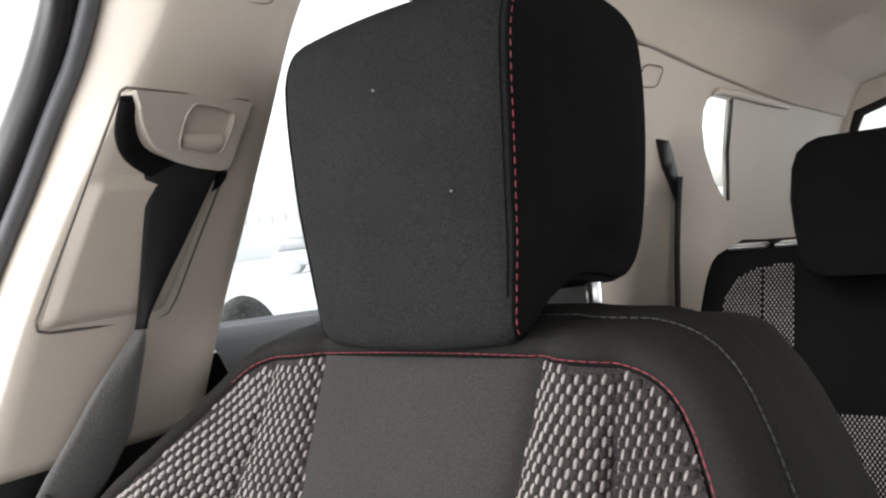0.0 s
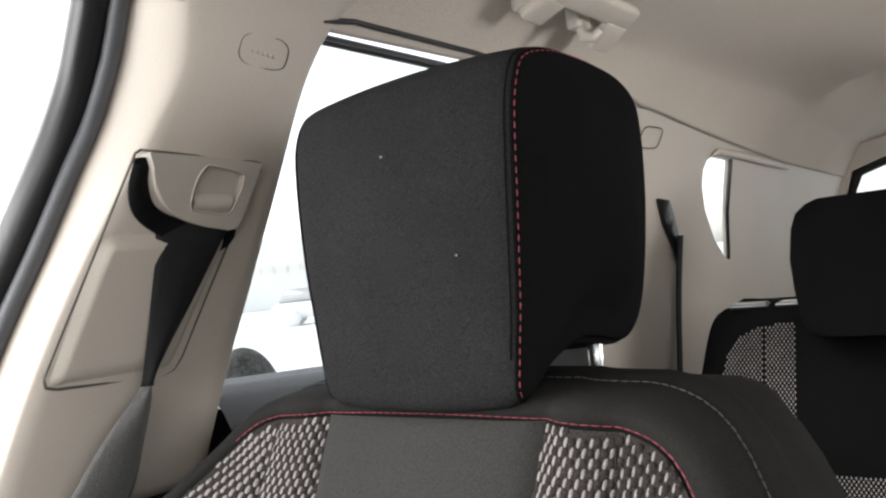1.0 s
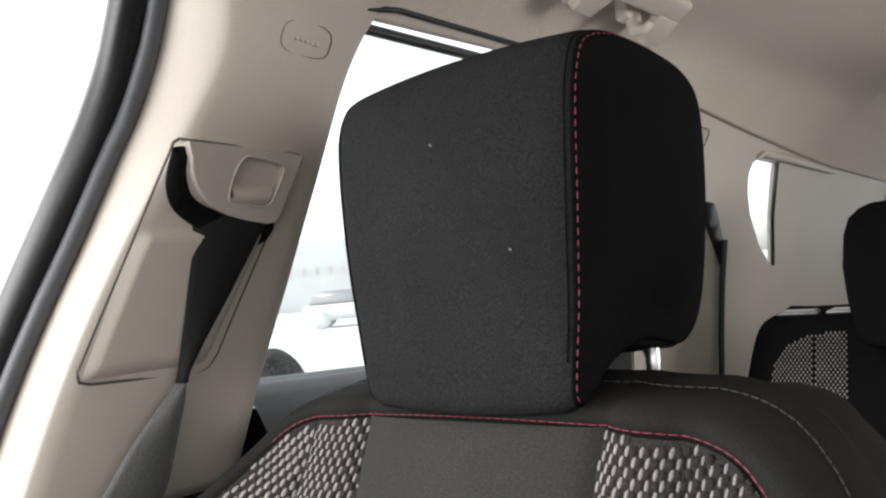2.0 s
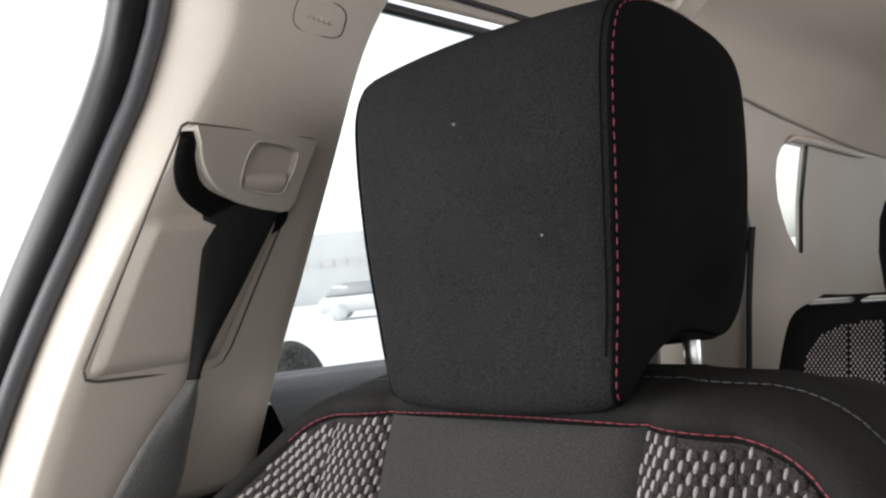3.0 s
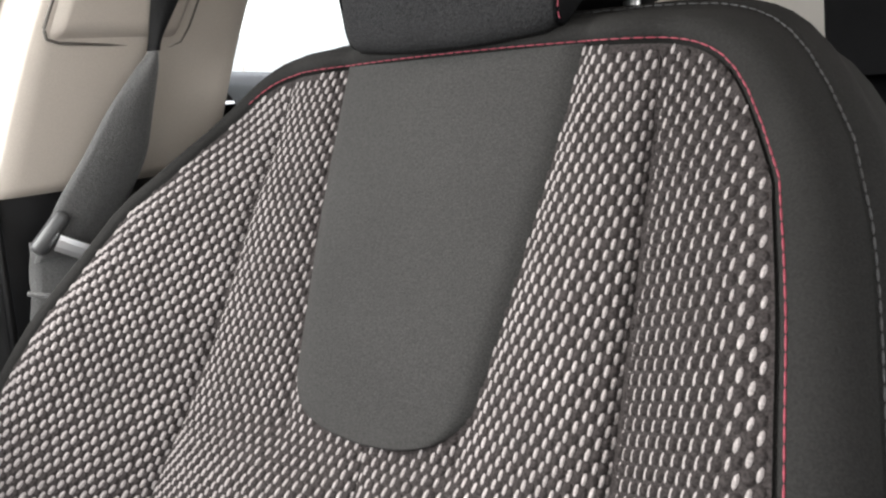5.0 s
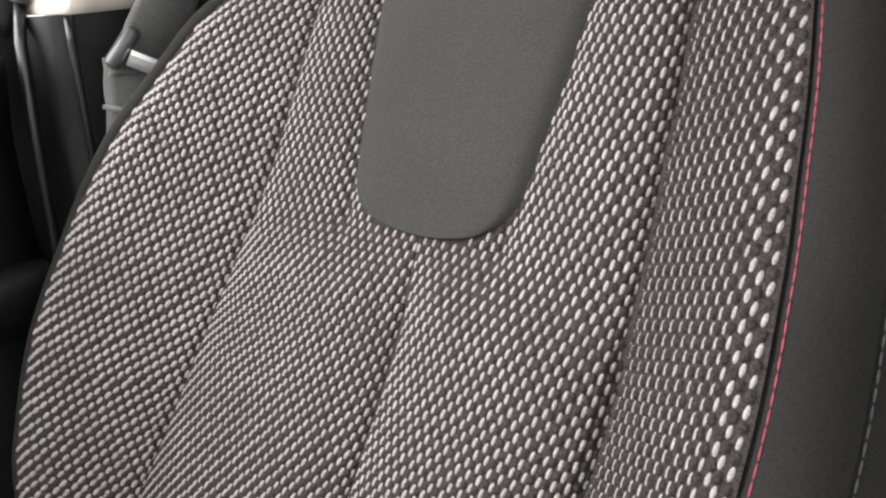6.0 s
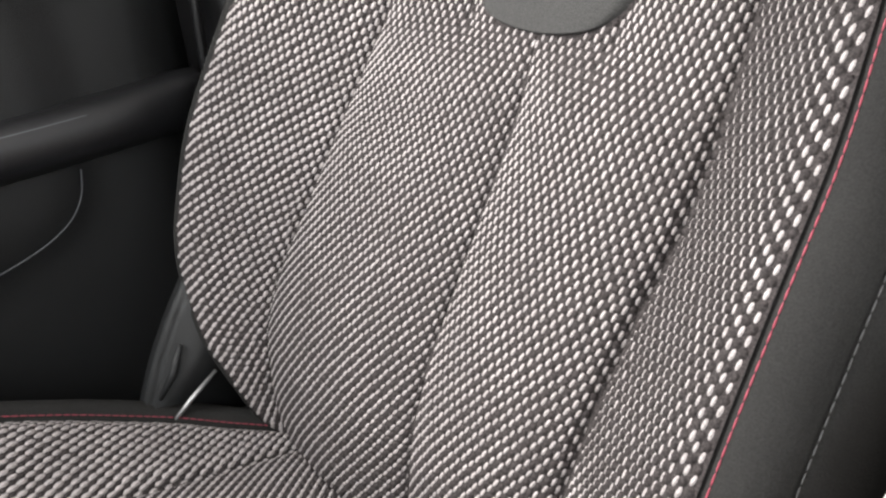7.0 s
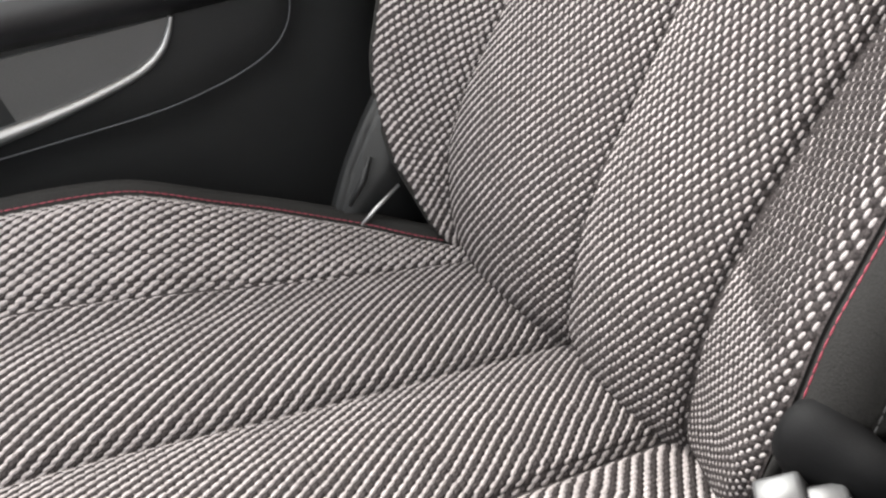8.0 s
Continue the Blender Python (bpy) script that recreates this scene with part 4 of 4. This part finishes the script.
    out = [(-0.42, 0.68), (-0.398, 0.735), (-0.375, 0.78), (-0.350, 0.818), (-0.325, 0.85), (-0.24, 0.86), (-0.24, 0.68)]
    bm = bmesh.new()
    rows = [[bm.verts.new((x, y, z)) for y, z in out] for x in (-0.282, -0.252)]
    for a, b in ((0, 1),):
        for k in range(len(out)):
            m = (k + 1) % len(out)
            bm.faces.new((rows[0][k], rows[0][m], rows[1][m], rows[1][k]))
    bm.faces.new(rows[0]), bm.faces.new(rows[1][::-1])
    bmesh.ops.recalc_face_normals(bm, faces=bm.faces)
    bmesh.ops.bevel(bm, geom=bm.edges, offset=0.007, segments=3, affect="EDGES")
    part("outer_recliner_cover", bm, DOOR_BLACK, seat, "dark grey outer recliner cover")
    part("cover_rib", tube([(-0.250, -0.385, 0.742), (-0.250, -0.365, 0.765), (-0.250, -0.352, 0.79)], [0.002, 0.0045, 0.002], 8), DOOR_BLACK, seat, "moulded rib of the recliner cover")
    part("recliner_lever", tube([(-0.240, -0.39, 0.712), (-0.240, -0.36, 0.733), (-0.240, -0.328, 0.752)], [0.002, 0.0027, 0.002], 8), SATIN_DULL, seat, "silver edge of the recliner lever")


def headrest_profile():
    """The headrest's outline seen from the side, (y, z), as a smooth closed loop."""
    keys = [(-0.006, 1.340), (-0.006, 1.37), (-0.007, 1.41), (-0.006, 1.45), (-0.003, 1.490), (0.003, 1.522), (0.018, 1.545), (0.052, 1.555), (0.095, 1.557), (0.140, 1.556), (0.183, 1.550), (0.210, 1.533), (0.219, 1.500), (0.220, 1.455),
            (0.217, 1.42), (0.212, 1.385), (0.204, 1.354), (0.190, 1.336), (0.166, 1.329), (0.125, 1.335), (0.085, 1.339), (0.05, 1.333), (0.026, 1.321), (0.008, 1.309), (-0.004, 1.315)]
    n, out = len(keys), []
    for i in range(n):
        p0, p1, p2, p3 = (Vector(keys[(i + k) % n]) for k in (-1, 0, 1, 2))
        for s in (0, 0.25, 0.5, 0.75):
            out.append(0.5 * (2 * p1 + (p2 - p0) * s + (2 * p0 - 5 * p1 + 4 * p2 - p3) * s**2 + (3 * p1 - p0 - 3 * p2 + p3) * s**3))
    return out


def build_headrest():
    hr = thing("headrest", (0.0, 0.07, 1.315), "charcoal knit front headrest with red side stitching on metal posts", "headrest")
    loop = headrest_profile()
    mid = Vector((0.095, 1.44))
    wide = spline([1.29, 1.315, 1.34, 1.38, 1.44, 1.50, 1.53, 1.56], [0.084, 0.0870, 0.0905, 0.0955, 0.1005, 0.1035, 0.1045, 0.103])

    def ring(x_share, inset, out=0.0):
        row = []
        for p in loop:
            q = p + (mid - p).normalized() * inset
            w = wide(p[1]) - 0.010 * step(0.05, 0.19, p[0])
            row.append((math.copysign(abs(x_share) * w + out, x_share), q[0], q[1]))
        return row

    rows = []
    for k in range(25):
        s = -1 + k / 12
        rows.append(ring(s, 0.004 - 0.006 * (1 - abs(s) ** 2) + 0.003 * step(0.93, 1.0, abs(s))))
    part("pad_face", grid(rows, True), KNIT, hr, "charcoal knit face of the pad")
    for side in (-1, 1):
        rows = [ring(side, 0.0065, 0.0005), ring(side, 0.009, 0.0022)]
        for inset, out in ((0.014, 0.0042), (0.024, 0.0065), (0.036, 0.0085)):
            rows.append(ring(side, inset, out))
        for share, out in ((0.55, 0.0105), (0.3, 0.0115), (0.12, 0.012)):
            rows.append([(side * (wide(1.44) - 0.004 + out), mid[0] + (p[0] - mid[0]) * share, mid[1] + (p[1] - mid[1]) * share) for p in loop])
        # pad sides: the weak light on them is painted in as blacker cloth
        part("side_panel", cap_ends(grid(rows, True)), SIDE_KNIT, hr, "plain side panel of the pad, its shade in the black")
        seam = [Vector(p) + Vector((side * 0.0006, 0, 0)) for p in ring(side, 0.0085, 0.0026)]
        front = seam[-5:] + seam[: 4 * 9]
        if side > 0:
            stitches("red_stitching", front, RED, hr, length=0.0046, gap=0.0026, radius=0.0004, label="red seam stitching")
        part("seam_welt", tube([Vector(p) for p in ring(side * 0.972, 0.0049)][: 4 * 9], 0.0005, 6), SIDE_KNIT, hr)
    for s in (-1, 1):
        post = part("post", tube([(s * 0.066, 0.143, 1.27), (s * 0.066, 0.147, 1.37)], 0.0065, 12), SATIN, hr, "bright metal headrest post")
        part("post_sleeve", tube([(s * 0.066, 0.1425, 1.290), (s * 0.066, 0.143, 1.306), (s * 0.066, 0.143, 1.310)], [0.019, 0.018, 0.012], 14), BLACK, post, "black plastic post sleeve")
    # two specks of lint on the pad's face
    for x, z, r in ((0.003, 1.489, 0.0011), (0.060, 1.414, 0.0009)):
        bm = bmesh.new()
        bmesh.ops.create_icosphere(bm, subdivisions=1, radius=r, matrix=Matrix.Translation((x, -0.0105, z)))
        part("lint_speck", bm, YARN, hr, "pale speck of lint")
    return hr


SATIN_DARK = material("dark_steel", (0.12, 0.12, 0.125), 0.25, metal=1.0)
build_headrest()
build_front_seat()


# ---- rear bench ----
def bench_y(x, z):
    return 0.985 + 0.36 * (z - 1.28) - 0.012 * math.cos(min(abs(x - 0.10) / 0.3, 1.0) * math.pi / 2)


def build_rear_seat():
    seat = thing("rear_bench", (0.3, 1.1, 0.36), "black cloth rear bench backrest with white-flecked weave panels", "car seat")
    left = spline([0.55, 1.05, 1.18, 1.25, 1.275, 1.288], [-0.235, -0.215, -0.196, -0.182, -0.168, -0.145])
    rows = []
    for j in range(41):
        z = 0.60 + 0.688 * (1 - (1 - j / 40) ** 1.5)
        x0 = left(z)
        rows.append([(x0 + (0.90 - x0) * i / 60, bench_y(x0 + (0.90 - x0) * i / 60, z) + 0.03 * step(0.06, 0.0, i / 60) ** 2 + 0.02 * step(1.265, 1.288, z) ** 2, z) for i in range(61)])
    back = [[(x, y + 0.11, z) for x, y, z in r] for r in rows]
    part("backrest", grid(rows), SIDE_KNIT, seat)
    part("backrest_rear", grid(back), BLACK, seat)
    part("top_edge", grid([rows[-1], [(x, y + 0.05, z + 0.006) for x, y, z in rows[-1]], back[-1]]), SIDE_KNIT, seat)
    part("outer_edge", grid([[r[0] for r in rows], [r[0] for r in back]]), SIDE_KNIT, seat)
    part("bench_cushion", box((-0.22, 0.50, 0.50), (0.96, 1.05, 0.72), 0.05, 3), SIDE_KNIT, seat, "black rear bench cushion")
    arc = spline([1.02, 1.10, 1.15, 1.19, 1.217, 1.240, 1.250, 1.256], [-0.172, -0.162, -0.152, -0.143, -0.134, -0.114, -0.092, -0.06])

    def in_weave(x, z):
        if z > 1.257:
            return False
        if z > 1.035:
            return arc(z) < x < -0.026
        return -0.18 < x < 0.30

    spots, r, z = [], 0, 0.92
    while z < 1.257:
        for k in range(-30, 48):
            x = (k + (0.5 if r % 2 else 0)) * 0.0066
            if in_weave(x, z) and abs(x + 0.075) > 0.002:
                e = 0.002
                n = Vector(((bench_y(x + e, z) - bench_y(x - e, z)) / (2 * e), -1, (bench_y(x, z + e) - bench_y(x, z - e)) / (2 * e))).normalized()
                spots.append((Vector((x, bench_y(x, z), z)), n, Vector((0, 0.3, 0.95))))
        z += 0.0046
        r += 1
    yarn_bumps("bench_weave", spots, seat, 0.0024, 0.0014, 0.0010)
    for x0, x1 in ((-0.142, -0.072), (-0.062, 0.02)):
        rel = part("release_bezel", box((x0, 0.992, 1.282), (x1, 1.03, 1.290), 0.004, 2), SATIN_DULL, seat, "glossy grey backrest release bezel")
        part("release_button", box((x0 + 0.008, 0.999, 1.289), (x1 - 0.008, 1.022, 1.292), 0.001, 1), PALE_TRIM, rel)
    head = thing("rear_headrest", (0.14, 0.98, 1.29), "black cloth rear headrest", "headrest")
    rows = []
    prof = spline([1.240, 1.250, 1.28, 1.36, 1.42, 1.445, 1.455], [0.108, 0.122, 0.130, 0.141, 0.136, 0.122, 0.098])
    for z in [1.240, 1.242, 1.25, 1.27, 1.31, 1.36, 1.41, 1.435, 1.449, 1.455]:
        w, t = prof(z), step(1.42, 1.456, z)
        row = []
        for k in range(32):
            a = k * math.tau / 32
            c, s = math.cos(a), math.sin(a)
            row.append((0.120 + w * math.copysign(abs(c) ** 0.45, c), 0.965 + 0.25 * (z - 1.28) + (0.058 - 0.02 * t) * math.copysign(abs(s) ** 0.6, s), z))
        rows.append(row)
    part("pad", cap_ends(grid(rows, True)), SIDE_KNIT, head)
    for s in (-1, 1):
        part("post", tube([(0.120 + s * 0.06, 0.985, 1.20), (0.120 + s * 0.06, 0.985, 1.26)], 0.006, 10), SATIN_DARK, head, "dark metal post")


def build_rear_trim():
    """Fine joints, caps and lips of the rear quarter trim."""
    trim = thing("quarter_trim_details", tuple(on_side(1.3, 1.6)), "beige lips and thin dark joints on the rear quarter trim", "trim")
    joint = [(0.80, 1.628), (0.82, 1.638), (0.90, 1.638), (1.15, 1.618), (1.45, 1.597), (1.722, 1.580), (2.182, 1.563), (2.33, 1.558)]
    part("headliner_joint", tube([on_side(y, z + 0.002, 0.0015) for y, z in joint], 0.0007, 6), TRIM_GAP, trim, "thin dark joint under the headliner")
    lip = [(1.228, 1.578), (1.25, 1.586), (1.36, 1.584), (1.52, 1.578), (1.70, 1.570), (1.76, 1.566)]
    part("window_lip", tube([on_side(y, z + 0.003, 0.004) for y, z in lip], [0.002, 0.006, 0.009, 0.010, 0.008, 0.002], 8), BEIGE, trim, "pale rounded lip above the small window")
    edge = [(1.354, 1.579), (1.422, 1.47), (1.500, 1.362)]
    part("glass_edge", tube([on_side(y, z, -0.004) for y, z in edge], 0.005, 6), BLACK, trim, "black edge of the small window")
    cap = []
    for k in range(24):
        a = k * math.tau / 24
        c, s = math.cos(a), math.sin(a)
        cap.append(on_side(0.925 + 0.040 * math.copysign(abs(c) ** 0.5, c), 1.5985 + 0.017 * math.copysign(abs(s) ** 0.5, s), 0.002))
    part("cap_outline", tube([*cap, cap[0]], 0.0011, 6), TRIM_GAP, trim, "thin square groove of a trim cap")


def build_buckle():
    b = thing("belt_buckle", (0.30, -0.30, 0.62), "grey seat belt buckle on a black stalk beside the seat", "belt buckle")
    part("stalk", tube([(0.320, -0.24, 0.55), (0.316, -0.28, 0.70), (0.308, -0.345, 0.792)], [0.014, 0.013, 0.012], 10), BLACK, b, "black buckle stalk")
    for at, size, turn in (((0.303, -0.357, 0.814), (0.009, 0.013, 0.012), 30), ((0.320, -0.345, 0.818), (0.008, 0.012, 0.010), 24)):
        bm = box([-v for v in size], size, 0.003, 2)
        bmesh.ops.transform(bm, matrix=Matrix.Translation(at) @ Euler((radians(turn), radians(12), radians(-35))).to_matrix().to_4x4(), verts=bm.verts)
        part("housing", bm, GREY_TRIM, b, "light grey buckle housing")
    c = thing("centre_console", (0.40, -0.35, 0.36), "black centre console with a pale armrest lid", "console")
    part("body", box((0.345, -0.36, 0.36), (0.44, 0.05, 0.86), 0.02, 2), BLACK, c)
    tip, along, up = Vector((0.350, -0.380, 0.935)), Vector((0, math.cos(radians(25)), math.sin(radians(25)))), Vector((0, -math.sin(radians(25)), math.cos(radians(25))))
    section = [(0.0, -0.10), (0.0, -0.012), (0.003, -0.004), (0.010, 0.0), (0.10, 0.0), (0.10, -0.10)]
    rows = []
    for d, grow in ((0.0, 0.90), (0.004, 0.97), (0.012, 1.0), (0.10, 1.0), (0.30, 1.0)):
        rows.append([tip + along * d + Vector((0.05 + (x - 0.05) * grow, 0, 0)) + up * (h * grow) for x, h in section])
    lid = part("armrest_lid", cap_ends(grid(rows, True)), PALE_TRIM, c, "pale grey armrest lid, tipped up")
    sharp(lid)
    for h in (-0.022, -0.040, -0.048):
        part("lid_seam", tube([tip + along * 0.010 + up * h, tip + along * 0.30 + up * h], 0.0016, 6), GREY_TRIM, lid, "dark joint along the lid's side")


# ---- outside ----
def build_outside():
    block = thing("far_building", (-52, 43, 0), "pale low building with brick piers, colours paled for glare", "building")
    d = Vector((-0.785, 0.619, 0)).normalized()
    s = Vector((0.619, 0.785, 0))
    o = d * 66

    def slab(name, u0, u1, z0, z1, depth, mat, label="", parent=block):
        bm = box((u0, -depth, z0), (u1, 0.0, z1))
        m = Matrix(((s.x, -d.x * -1, 0, o.x), (s.y, -d.y * -1, 0, o.y), (0, 0, 1, 0), (0, 0, 0, 1)))
        bmesh.ops.transform(bm, matrix=m, verts=bm.verts)
        return part(name, bm, mat, parent, label, smooth=False)

    slab("wall", -6, 16, 0, 5.2, -8, WALL_PAINT)
    slab("roof", -6.5, 16.5, 5.2, 5.6, -8.5, WALL_PAINT, "flat pale roof")
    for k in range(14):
        slab("pier", -4.5 + k * 1.05, -4.28 + k * 1.05, 2.8, 3.4, 0.25, WASHED_BRICK, "brick pier paled for daylight glare")
    # car body, glass and wheels are painted pale to look washed out by daylight
    car = thing("parked_car", (-23.6, 21.6, 0), "parked car far across the lot, paled for daylight glare", "car")
    m = Matrix.Translation((-23.6, 21.6, 0)) @ Matrix.Rotation(radians(40), 4, "Z")

    def shape(prof, w, mat, name, label=""):
        bm = bmesh.new()
        a = [bm.verts.new((x, -w, z)) for x, z in prof]
        b = [bm.verts.new((x, w, z)) for x, z in prof]
        bm.faces.new(a), bm.faces.new(b[::-1])
        for i in range(len(prof)):
            j = (i + 1) % len(prof)
            bm.faces.new((a[i], b[i], b[j], a[j]))
        bmesh.ops.bevel(bm, geom=bm.edges, offset=0.06, segments=2, affect="EDGES")
        bmesh.ops.transform(bm, matrix=m, verts=bm.verts)
        return part(name, bm, mat, car, label)

    shape([(-2.1, 0.3), (2.1, 0.3), (2.15, 0.75), (1.1, 0.92), (-2.0, 0.92), (-2.15, 0.7)], 0.85, WASHED_PAINT, "body")
    shape([(-1.9, 0.9), (0.95, 0.9), (0.3, 1.42), (-1.5, 1.42)], 0.74, WASHED_GLASS, "cabin", "glazed cabin, its glass paled for glare")
    for x in (-1.35, 1.35):
        for y in (-0.8, 0.8):
            bm = bmesh.new()
            bmesh.ops.create_cone(bm, cap_ends=True, segments=20, radius1=0.33, radius2=0.33, depth=0.22)
            bmesh.ops.transform(bm, matrix=m @ Matrix.Translation((x, y, 0.33)) @ Matrix.Rotation(radians(90), 4, "X"), verts=bm.verts)
            part("wheel", bm, WASHED_PAINT, car, "wheel paled for daylight glare")
    mound = thing("snowy_mound", (-7.1, 5.3, 0), "dark earth mound dusted with snow", "mound")
    rows = []
    for j in range(13):
        a = j / 12 * math.pi / 2
        rows.append([(-7.75 + 0.46 * math.cos(a) * math.cos(k * math.tau / 28) * (1 + 0.1 * math.sin(3 * k * math.tau / 28)), 5.55 + 0.46 * math.cos(a) * math.sin(k * math.tau / 28), 0.79 * math.sin(a)) for k in range(28)])
    part("heap", grid(rows, True), EARTH, mound)


build_rear_seat()
build_rear_trim()
build_buckle()
build_outside()
